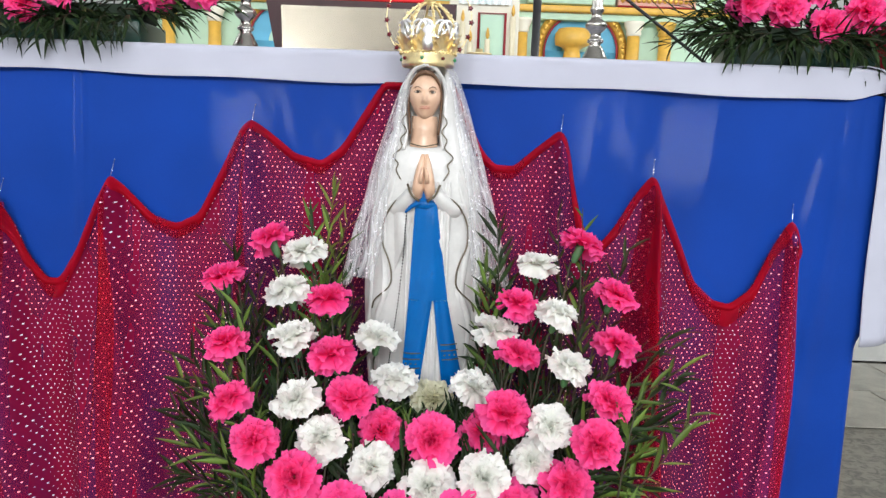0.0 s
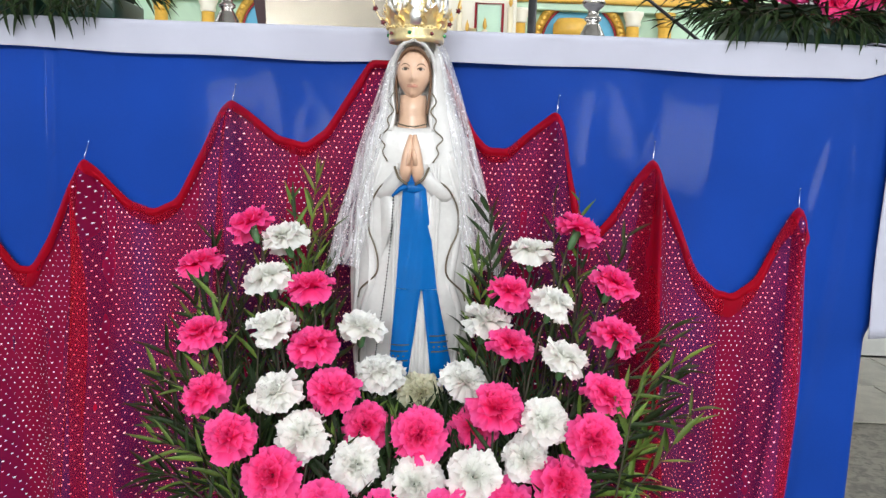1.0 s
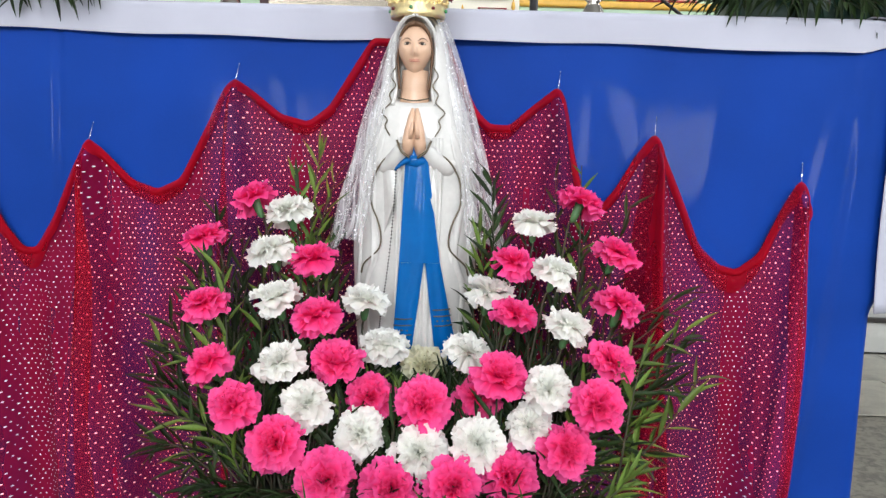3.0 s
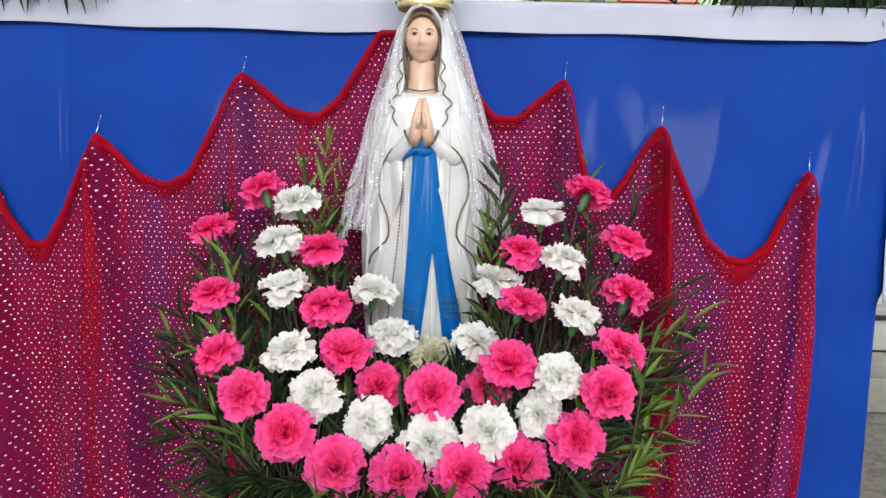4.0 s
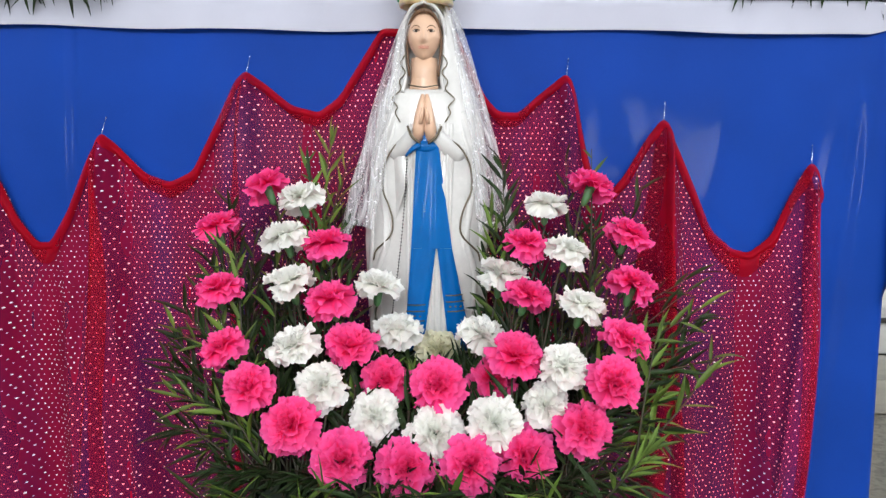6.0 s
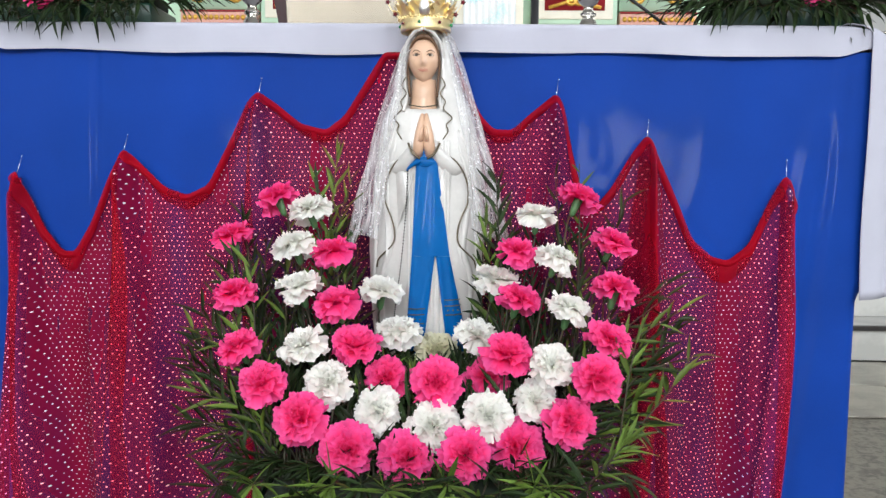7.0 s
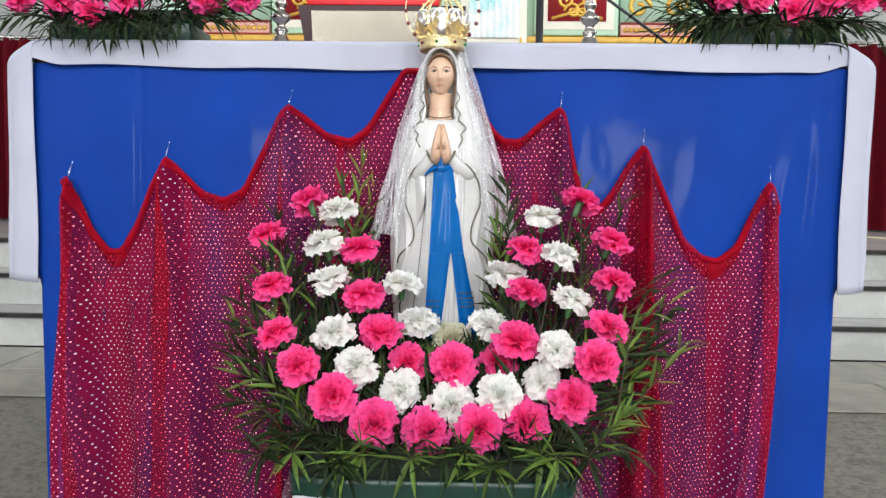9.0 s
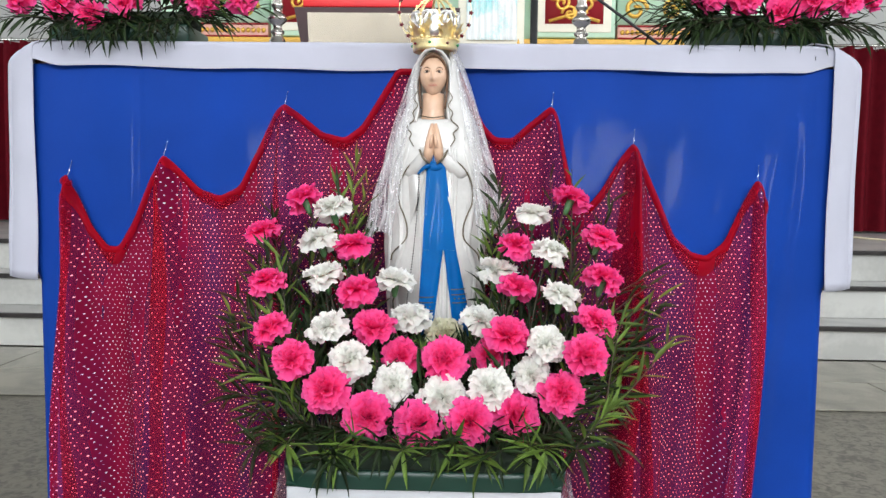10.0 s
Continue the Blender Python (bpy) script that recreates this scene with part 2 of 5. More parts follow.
M["marble"] = marble_mat("white_marble", (0.54, 0.54, 0.515), (0.42, 0.42, 0.40), 1.8, 0.3)
M["tread"] = marble_mat("grey_marble_tread", (0.40, 0.39, 0.38), (0.26, 0.26, 0.26), 3, 0.3)
M["nosing"] = mat("black_granite_nosing", (0.025, 0.022, 0.022), 0.3, var=0.4, scale=60)
M["slab"] = marble_mat("grey_marble_slab", (0.33, 0.315, 0.265), (0.20, 0.19, 0.16), 5.0, 0.3)
M["granite"] = marble_mat("dark_granite", (0.28, 0.26, 0.215), (0.10, 0.095, 0.080), 34.0, 0.4)
M["mint"] = mat("mint_paint", (0.50, 0.70, 0.54), 0.6, var=0.06, scale=12)
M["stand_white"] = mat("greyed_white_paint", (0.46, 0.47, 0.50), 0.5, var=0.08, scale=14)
M["ivory"] = mat("ivory_paint", (0.82, 0.78, 0.66), 0.55, var=0.06, scale=12)
M["ochre"] = mat("yellow_ochre_paint", (0.72, 0.42, 0.07), 0.45, var=0.15, scale=25)
M["gilding"] = mat("gilded_relief", (0.72, 0.43, 0.08), 0.35, metal=0.55, var=0.3, scale=60, bump=0.6, depth=0.004)
M["crimson"] = mat("crimson_panel", (0.30, 0.01, 0.02), 0.5, var=0.15)
M["sky_blue"] = mat("blue_niche_paint", (0.12, 0.42, 0.62), 0.6, var=0.12, scale=12)
M["pinkish"] = mat("salmon_paint", (0.70, 0.38, 0.30), 0.55, var=0.12)
M["silk"] = marble_mat("painted_silk", (0.86, 0.88, 0.88), (0.25, 0.72, 0.74), 3.2, 0.6)
M["plastic"] = net_mat("clear_wrap", (0.8, 0.8, 0.85), 0.22, False)
M["pin"] = mat("pin_steel", (0.8, 0.8, 0.8), 0.2, metal=1.0)
M["candle"] = mat("ivory_wax", (0.80, 0.72, 0.52), 0.5, var=0.08)

# ---------------------------------------------------------------- building helpers


def part(name, bm, material, parent=None, label="", smooth=True):
    """Links a bmesh as one mesh object under a thing or a part."""
    me = bpy.data.meshes.new(name)
    bm.normal_update()
    bm.to_mesh(me)
    bm.free()
    for mm in (material if isinstance(material, (list, tuple)) else [material]):
        me.materials.append(mm)
    if smooth:
        me.polygons.foreach_set("use_smooth", [True] * len(me.polygons))
    ob = new(name, me)
    if parent is not None:
        ob.parent = parent
    if label:
        ob["label"] = label
    return ob


def shared(name, me, parent, m=None):
    """Another object on a mesh that exists already."""
    ob = new(name, me)
    ob.parent = parent
    if m is not None:
        ob.matrix_basis = m
    return ob


def box(bm, x0, x1, y0, y1, z0, z1, bevel=0.0, mi=0):
    r = bmesh.ops.create_cube(bm, size=1)
    vs = r["verts"]
    bmesh.ops.scale(bm, vec=(x1 - x0, y1 - y0, z1 - z0), verts=vs)
    bmesh.ops.translate(bm, vec=((x0 + x1) / 2, (y0 + y1) / 2, (z0 + z1) / 2), verts=vs)
    fs = {f for v in vs for f in v.link_faces}
    for f in fs:
        f.material_index = mi
    if bevel:
        es = list({e for v in vs for e in v.link_edges})
        bmesh.ops.bevel(bm, geom=es, offset=bevel, segments=2, affect="EDGES", profile=0.5)
    return vs


def one_box(x0, x1, y0, y1, z0, z1, bevel=0.0):
    bm = bmesh.new()
    box(bm, x0, x1, y0, y1, z0, z1, bevel)
    return bm


def sheet(bm, nu, nv, fn, closed=False, mi=0, uvs=None):
    """A grid of faces through fn(u, v), u and v from 0 to 1."""
    cols = nu if closed else nu + 1
    g = [[bm.verts.new(fn(i / nu, j / nv)) for j in range(nv + 1)] for i in range(cols)]
    lay = bm.loops.layers.uv.verify() if uvs else None
    for i in range(nu):
        for j in range(nv):
            k = (i + 1) % cols
            f = bm.faces.new((g[i][j], g[k][j], g[k][j + 1], g[i][j + 1]))
            f.material_index = mi
            if uvs:
                for lp, (a, c) in zip(f.loops, ((i, j), (i + 1, j), (i + 1, j + 1), (i, j + 1))):
                    lp[lay].uv = uvs(a / nu, c / nv)
    return g


def lathe(bm, profile, segs=24, at=(0, 0, 0), mi=0):
    """Turns a profile of (radius, height) about the upright axis."""
    rings = []
    for r, z in profile:
        rings.append([bm.verts.new((at[0] + max(r, 1e-4) * math.cos(a * math.tau / segs), at[1] + max(r, 1e-4) * math.sin(a * math.tau / segs), at[2] + z)) for a in range(segs)])
    for p, q in zip(rings, rings[1:]):
        for a in range(segs):
            c = (a + 1) % segs
            bm.faces.new((p[a], p[c], q[c], q[a])).material_index = mi
    bm.faces.new(rings[0][::-1]).material_index = mi
    bm.faces.new(rings[-1]).material_index = mi


def tube(bm, pts, rad, segs=6, mi=0):
    """A tube along points; rad is one radius or one for each point."""
    pts = [Vector(p) for p in pts]
    rads = rad if isinstance(rad, (list, tuple)) else [rad] * len(pts)
    rings, side = [], None
    for i, p in enumerate(pts):
        d = (pts[min(i + 1, len(pts) - 1)] - pts[max(i - 1, 0)]).normalized()
        if side is None:
            side = d.orthogonal().normalized()
        side = (side - d * side.dot(d)).normalized()
        up = d.cross(side)
        rings.append([bm.verts.new(p + (side * math.cos(a * math.tau / segs) + up * math.sin(a * math.tau / segs)) * rads[i]) for a in range(segs)])
    for p, q in zip(rings, rings[1:]):
        for a in range(segs):
            c = (a + 1) % segs
            bm.faces.new((p[a], p[c], q[c], q[a])).material_index = mi
    bm.faces.new(rings[0][::-1]).material_index = mi
    bm.faces.new(rings[-1]).material_index = mi


def curve_pts(ctrl, n):
    """A smooth line through control points (Catmull-Rom)."""
    c = [Vector(p) for p in ctrl]
    c = [c[0] * 2 - c[1]] + c + [c[-1] * 2 - c[-2]]
    out = []
    for k in range(n + 1):
        s = k / n * (len(c) - 3)
        i = min(int(s), len(c) - 4)
        t = s - i
        a, b_, d, e = c[i:i + 4]
        out.append(0.5 * ((2 * b_) + (d - a) * t + (2 * a - 5 * b_ + 4 * d - e) * t * t + (3 * b_ - a - 3 * d + e) * t ** 3))
    return out


def ball(bm, at, r, sub=1, mi=0, scale=(1, 1, 1)):
    res = bmesh.ops.create_icosphere(bm, subdivisions=sub, radius=r)
    bmesh.ops.scale(bm, vec=scale, verts=res["verts"])
    bmesh.ops.translate(bm, vec=at, verts=res["verts"])
    for f in {f for v in res["verts"] for f in v.link_faces}:
        f.material_index = mi
    return res["verts"]


def empty(name, at=(0, 0, 0), label="", category="", group="", kind=""):
    e = new(name)
    e.empty_display_size = 0.05
    e.matrix_basis = Matrix.Translation(at)
    return tagged(e, label, category, group, kind)


def smooth01(t):
    t = min(max(t, 0.0), 1.0)
    return t * t * (3 - 2 * t)


def interp(x, table):
    for (a, p), (b, q) in zip(table, table[1:]):
        if x <= b:
            return p if x <= a else p + (q - p) * (x - a) / (b - a)
    return table[-1][1]


# ---------------------------------------------------------------- the room
floor = tagged(part("floor", one_box(-5, 5, -9, 5, -0.2, -0.006), M["granite"]), "dark mottled granite church floor", "floor", kind="structure")
for nm, b in (("wall_west", (-5.2, -5, -9.2, 5.2, -0.2, 6)), ("wall_east", (5, 5.2, -9.2, 5.2, -0.2, 6)),
              ("wall_north", (-5, 5, 5, 5.2, -0.2, 6)), ("wall_south", (-5, 5, -9.2, -9, -0.2, 6))):
    tagged(part(nm, one_box(*b), M["wall"], smooth=False), "plain cream plastered church wall", "wall", kind="structure")
tagged(part("ceiling", one_box(-5.2, 5.2, -9.2, 5.2, 6, 6.2), M["wall"], smooth=False), "plain pale church ceiling", "ceiling", kind="structure")

for k, (side, at, way, ww, wh, power) in enumerate(WINDOWS):
    turn = Matrix.Translation(at) @ Matrix.Rotation(math.atan2(way[1], way[0]) - math.pi / 2, 4, "Z")
    we = tagged(new("window_%d" % (k + 1)), "white framed church window", "window", kind="structure")
    we.matrix_basis = turn
    for x0, x1, z0, z1 in ((-ww / 2 - 0.1, -ww / 2, -wh / 2 - 0.1, wh / 2 + 0.1), (ww / 2, ww / 2 + 0.1, -wh / 2 - 0.1, wh / 2 + 0.1),
                           (-ww / 2, ww / 2, wh / 2, wh / 2 + 0.1), (-ww / 2, ww / 2, -wh / 2 - 0.1, -wh / 2)):
        part("frame", one_box(x0, x1, 0.0, 0.09, z0, z1, 0.006), M["ivory"], we, smooth=False)

# steps of the sanctuary, each a riser with a nosed tread
STEP_Y, RISE, GOING = 1.92, 0.155, 0.235
for k in range(3):
    y0 = STEP_Y + GOING * k
    deep = GOING if k < 2 else 2.2
    st = empty("sanctuary_step", (0, y0, 0), "white marble sanctuary step with a black granite nosing", "step", "sanctuary steps", "structure")
    part("riser", one_box(-4.9, 4.9, 0.012, deep + 0.1, RISE * k, RISE * (k + 1) - 0.022, 0.002), M["marble"], st, smooth=False)
    part("tread", one_box(-4.9, 4.9, 0.012, deep + 0.012, RISE * (k + 1) - 0.022, RISE * (k + 1), 0.002), M["tread"], st, smooth=False)
    part("nosing", one_box(-4.9, 4.9, -0.012, 0.010, RISE * (k + 1) - 0.021, RISE * (k + 1) + 0.001, 0.003), M["nosing"], st, smooth=False)
DAIS = RISE * 3

# ---------------------------------------------------------------- altar and its cloths
altar = empty("altar_table", (0, 0, 0), "wooden altar table hidden under blue and white cloths", "altar")
part("tabletop", one_box(-0.80, 0.80, 0.012, 0.70, 0.985, 1.022, 0.004), M["wood"], altar)
for sx in (-1, 1):
    part("side_panel", one_box(min(sx * 0.78, sx * 0.74), max(sx * 0.78, sx * 0.74), 0.06, 0.66, 0.0, 0.985), M["wood"], altar)
part("front_panel", one_box(-0.739, 0.739, 0.06, 0.08, 0.02, 0.985), M["wood"], altar)


def frontal(u, v):
    """Blue cloth over the front, its outer edges turned back round the sides."""
    s = -0.86 + 1.72 * u
    z = 0.987 - 0.977 * v
    lim = 0.775 + 0.017 * smooth01((z - 0.54) / 0.05)
    x, y = s, 0.0
    if abs(s) > lim:
        a = min((abs(s) - lim) / 0.03, 1.45)
        x = math.copysign(lim + 0.026 * math.sin(a), s)
        y = 0.026 * (1 - math.cos(a)) + max(0, abs(s) - lim - 0.0435)
    w = 0.0016 * math.sin(x * 21 + 1.1 * math.sin(z * 4)) + 0.004 * noise.noise((x * 6, z * 1.2, 0))
    w += 0.0034 * math.exp(-((x + 0.60 - 0.02 * z) / 0.006) ** 2) * smooth01((z - 0.45) * 6)
    w += 0.0007 * noise.noise((x * 17 + 3 * z, z * 5, 3)) + 0.00022 * noise.noise((x * 45, z * 60, 8))
    for cx, slope, wide, deep in ((-0.66, 0.03, 0.016, 0.0022), (0.60, 0.25, 0.016, 0.0014), (0.745, 0.02, 0.012, 0.004)):
        w -= deep * math.exp(-((x - cx - slope * (z - 0.75)) / wide) ** 2)
    w -= 0.0050 * math.exp(-((x - 0.70 - 0.10 * (z - 0.75)) / 0.02) ** 2) * smooth01((0.99 - z) * 4)
    w += 0.0045 * math.exp(-((x - 0.73 - 0.12 * (z - 0.75)) / 0.022) ** 2) * smooth01((0.99 - z) * 4)
    return x, y + max(w, -0.0015), z


bm = bmesh.new()
sheet(bm, 300, 90, frontal)
fr = tagged(part("altar_frontal", bm, M["blue"]), "royal blue satin cloth hanging over the front of the altar", "cloth")

white = empty("altar_cloth", (0, 0, 1.03), "white altar cloth hanging over the edges of the altar", "cloth")
white_z = 1.03


def hem_z(x):
    z = 0.979 + 0.0025 * math.sin(x * 7) + 0.0015 * math.sin(x * 19 + 1)
    e = smooth01((abs(x) - 0.73) / 0.07)
    return z + 0.016 * e


def white_top(u, v):
    x = -0.795 + 1.59 * u
    edge = smooth01((abs(x) - 0.74) / 0.065)
    if v < 0.30:
        k = v / 0.30
        z = hem_z(x) + (1.024 - hem_z(x)) * k
        y = -0.012 - 0.003 * math.sin(x * 15) * (1 - k) - 0.001 * math.sin(x * 47)
    elif v < 0.45:
        a = (v - 0.30) / 0.15 * math.pi / 2
        z, y = 1.024 + 0.008 * math.sin(a), -0.012 + 0.012 * (1 - math.cos(a))
    else:
        z, y = 1.032 + 0.0008 * noise.noise((x * 9, v * 14, 2)), (v - 0.45) / 0.55 * 0.71
    return x, y, z - 0.004 * edge * (1 if v >= 0.45 else smooth01(v / 0.45)) - white_z


def white_side(sx):
    """The cloth falls over the end: it leaves the top, rounds the shoulder and hangs."""
    def fn(u, v):
        # u: round the corner from the front inward edge to the back; v: from the top down
        if u < 0.30:
            k = u / 0.30
            hx, hy = 0.789 + 0.053 * k, -0.0145 + 0.0165 * k * k * k
        elif u < 0.45:
            a = (u - 0.30) / 0.15 * math.pi / 2
            hx, hy = 0.842 + 0.012 * math.sin(a), 0.002 + 0.012 * (1 - math.cos(a))
        else:
            hx, hy = 0.854 + 0.006 * math.sin((u - 0.45) * 16), 0.014 + (u - 0.45) / 0.55 * 0.69
        low = 0.550 + 0.014 * u
        if v < 0.35:
            a = v / 0.35 * math.pi / 2
            t = math.sin(a)
            x = 0.745 + (hx - 0.745) * t
            z = 1.0335 - 0.052 * (1 - math.cos(a)) * (0.35 + 0.65 * smooth01((hx - 0.79) / 0.06))
            y = hy + 0.004 * (1 - t)
        else:
            k = (v - 0.35) / 0.65
            ztop = 1.0335 - 0.052 * (0.35 + 0.65 * smooth01((hx - 0.79) / 0.06))
            z = ztop + (low - ztop) * k
            x = hx + 0.008 * k * (1 if sx < 0 else -0.4) * smooth01((hx - 0.80) / 0.04) + 0.003 * math.sin(k * 7 + u * 5) * k
            y = hy
        return sx * x, y, z - white_z
    return fn


bm = bmesh.new()
sheet(bm, 110, 40, white_top)
part("runner", bm, M["white_cloth"], white)
for sx in (-1, 1):
    bm = bmesh.new()
    sheet(bm, 60, 40, white_side(sx))
    ob = part("side_fall", bm, M["white_cloth"], white)
    so = ob.modifiers.new("thick", "SOLIDIFY")
    so.thickness = 0.0015

# ---------------------------------------------------------------- sequinned net drape
PINS = [(-0.722, 0.765), (-0.527, 0.805), (-0.283, 0.907), (0.244, 0.908), (0.405, 0.839), (0.650, 0.771)]
TOP = [(-0.735, 0.755), (-0.722, 0.766), (-0.704, 0.727), (-0.677, 0.662), (-0.644, 0.619), (-0.621, 0.619), (-0.592, 0.667), (-0.556, 0.757),
       (-0.527, 0.806), (-0.499, 0.780), (-0.455, 0.737), (-0.415, 0.723), (-0.376, 0.742), (-0.330, 0.831), (-0.302, 0.892), (-0.283, 0.908),
       (-0.252, 0.887), (-0.208, 0.852), (-0.163, 0.841), (-0.130, 0.866), (-0.086, 0.937), (-0.060, 0.978), (0.062, 0.978), (0.084, 0.928)]
TOP2 = [(0.112, 0.869), (0.135, 0.845), (0.168, 0.844), (0.200, 0.873), (0.244, 0.909), (0.260, 0.881), (0.276, 0.800), (0.295, 0.735), (0.320, 0.712),
        (0.346, 0.745), (0.377, 0.801), (0.405, 0.840), (0.431, 0.790), (0.461, 0.725), (0.491, 0.655), (0.525, 0.624), (0.556, 0.616), (0.590, 0.645),
        (0.619, 0.711), (0.649, 0.772), (0.662, 0.752), (0.672, 0.720)]
EDGE = TOP + TOP2
FOLDS = []
for (px, pz), ks in zip(PINS, ((0.0, 0.10), (-0.07, 0.03, 0.13), (-0.12, -0.02, 0.09), (-0.10, 0.02, 0.05), (-0.03, 0.05, 0.10), (-0.10, 0.015))):
    for k in ks:
        FOLDS.append((px, pz, k))
frand = random.Random(5)
EXTRA = [(x0, frand.uniform(0.007, 0.016), frand.uniform(-0.05, 0.05)) for x0 in (-0.70, -0.60, -0.47, -0.43, -0.36, -0.20, -0.10, 0.12, 0.20, 0.33, 0.47, 0.52, 0.60, 0.63)]


def drape_point(x, z):
    """Cloth at a place on its flat spread: pleats fan out below each pin and double back on themselves."""
    dx = dy = 0.0
    for px, pz, k in FOLDS:
        down = pz - z
        if down < -0.02:
            continue
        down = max(down, 0)
        w = 0.009 + 0.036 * min(down, 0.5)
        c = px + k * min(down, 0.6) * 0.8
        d = (x - c) / w
        if abs(d) < 3.2:
            g = math.exp(-d * d)
            s = smooth01(down / 0.08)
            dx -= 0.24 * w * math.sin(math.pi * d) * g * s
            dy -= (1.9 * w * g + 0.8 * w * math.sin(math.pi * d * 0.5) * g) * smooth01(down / 0.06 + 0.2)
    for x0, w, k in EXTRA:
        d = (x - x0 - k * (0.6 - z)) / w
        if abs(d) < 3:
            g, s = math.exp(-d * d), smooth01((0.70 - z) * 4)
            dx -= 0.16 * w * math.sin(math.pi * d) * g * s
            dy -= (0.9 * w * g + 0.3 * w * math.sin(math.pi * d * 0.5) * g) * s
    low = smooth01((0.72 - z) / 0.35)
    dy -= 0.004 * (1 + noise.noise((x * 9, z * 3, 4))) + 0.006 * low * (1 + math.sin(x * 52 + 2 * math.sin(x * 11) + z * 2))
    return x + dx, min(-0.006 + dy, -0.005), z


def top_z(x):
    lo, hi = EDGE[0][0], EDGE[-1][0]
    return sum(interp(min(max(x + d, lo), hi), EDGE) for d in (-0.006, -0.003, 0.0, 0.003, 0.006)) / 5


def drape_fn(u, v):
    x = -0.735 + 1.407 * u
    zt = top_z(x)
    z = zt - (zt - 0.015) * v
    xx, yy, zz = drape_point(x, z)
    xx -= 0.022 * smooth01((x - 0.5) / 0.17) * smooth01((0.55 - z) / 0.5) + 0.028 * smooth01((-0.6 - x) / 0.13) * smooth01((0.70 - z) / 0.6)
    return xx, yy, zz


NU, NV = 640, 64


def drape_uv(u, v):
    x = -0.735 + 1.407 * u
    zt = top_z(x)
    return x * 1.15, zt - (zt - 0.015) * v


drape = empty("net_drape", (0, 0, 0.0), "sheer crimson net drape with silver sequins pinned over blue cloth", "drape")
bm = bmesh.new()
sheet(bm, NU, NV, drape_fn, uvs=drape_uv)
part("netting", bm, M["net"], drape)


def hem_width(x):
    slope = (top_z(x + 0.004) - top_z(x - 0.004)) / 0.008
    return min(0.013 * math.sqrt(1 + slope * slope), 0.045)


def swag_width(x):
    w = 0.0
    for c, s, a in ((-0.632, 0.080, 0.036), (-0.415, 0.11, 0.028), (-0.165, 0.08, 0.024), (0.15, 0.07, 0.024), (0.545, 0.120, 0.042), (0.32, 0.05, 0.02)):
        w += a * math.exp(-((x - c) / s) ** 2)
    return w


def edge_sheet(width, lift):
    def fn(u, v):
        x = -0.735 + 1.407 * u
        z = top_z(x) + 0.002 - width(x) * v
        xx, yy, zz = drape_point(x, z)
        return xx, yy - lift - 0.006 * math.sin(v * math.pi), zz
    return fn


for pname, width, lift, m, lab in (("hem", hem_width, 0.006, "hem", "doubled crimson hem of the drape"), ("swag", swag_width, 0.003, "net_plain", "second layer of net hanging in the scallop")):
    bm = bmesh.new()
    sheet(bm, 420, 8, edge_sheet(width, lift), uvs=lambda u, v: ((-0.735 + 1.407 * u) * 1.2 + 0.004, v * width(-0.735 + 1.407 * u)))
    part(pname, bm, M[m], drape, lab)
for sx, x0 in ((-1, -0.735), (1, 0.672)):
    bm = bmesh.new()

    def edge_fn(u, v, x0=x0, sx=sx):
        z = top_z(x0) - (top_z(x0) - 0.015) * v
        a = drape_fn(0 if sx < 0 else 1, v)
        return a[0] - sx * 0.012 * u, a[1] - 0.003 - 0.004 * math.sin(u * math.pi), z
    sheet(bm, 4, 50, edge_fn, uvs=lambda u, v: (u * 0.014, v * 0.75))
    part("side_hem", bm, M["net_plain"], drape)
PLEATS = ((1, -0.01, 0.016), (0, 0.03, 0.015), (2, -0.03, 0.009), (4, -0.04, 0.022), (4, 0.05, 0.008), (5, -0.03, 0.010))
for pi, k, wid in PLEATS:
    px, pz = PINS[pi]

    def pleat_fn(u, v, px=px, pz=pz, k=k, wid=wid):
        z = pz - 0.012 - (pz - 0.03) * v
        w = wid * (0.35 + 0.65 * smooth01(v * 3)) * (1 + 0.25 * math.sin(v * 7 + k * 40))
        x = px + k * min(pz - z, 0.6) * 0.8 + (u - 0.5) * 2 * w + 0.006 * math.sin(v * 5 + k * 60)
        yy = drape_point(x, min(z, top_z(x) - 0.004))[1]
        return x, yy - 0.002 - 0.006 * math.sin(u * math.pi), z
    bm = bmesh.new()
    sheet(bm, 8, 50, pleat_fn, uvs=lambda u, v: (u * 0.03 + 0.3, v * 0.75))
    part("pleat", bm, M["net_plain"], drape)
for i, (px, pz) in enumerate(PINS):
    pe = empty("dress_pin", (px, -0.012, pz), "steel dressmaking pin holding up the net drape", "pin", "pins of the drape")
    bm = bmesh.new()
    tube(bm, [(0.0, -0.008, -0.006), (0.002, -0.002, 0.010), (0.004, 0.004, 0.026)], 0.0006, 5)
    part("shank", bm, M["pin"], pe)
    bm = bmesh.new()
    ball(bm, (0.0042, 0.004, 0.027), 0.0013)
    part("head", bm, M["pin"], pe)

# ---------------------------------------------------------------- statue
CX, CY = 0.022, -0.078
HALF = [(0.455, 0.080), (0.48, 0.088), (0.52, 0.092), (0.58, 0.096), (0.64, 0.098), (0.69, 0.096), (0.73, 0.093), (0.78, 0.090), (0.82, 0.085), (0.85, 0.078),
        (0.875, 0.070), (0.895, 0.061), (0.915, 0.053), (0.94, 0.0455), (0.965, 0.0405), (0.988, 0.033), (1.003, 0.020), (1.010, 0.004)]
DEEP = [(0.455, 0.050), (0.52, 0.055), (0.64, 0.056), (0.73, 0.054), (0.80, 0.052), (0.85, 0.045), (0.90, 0.032), (0.94, 0.030), (0.98, 0.027), (1.010, 0.004)]


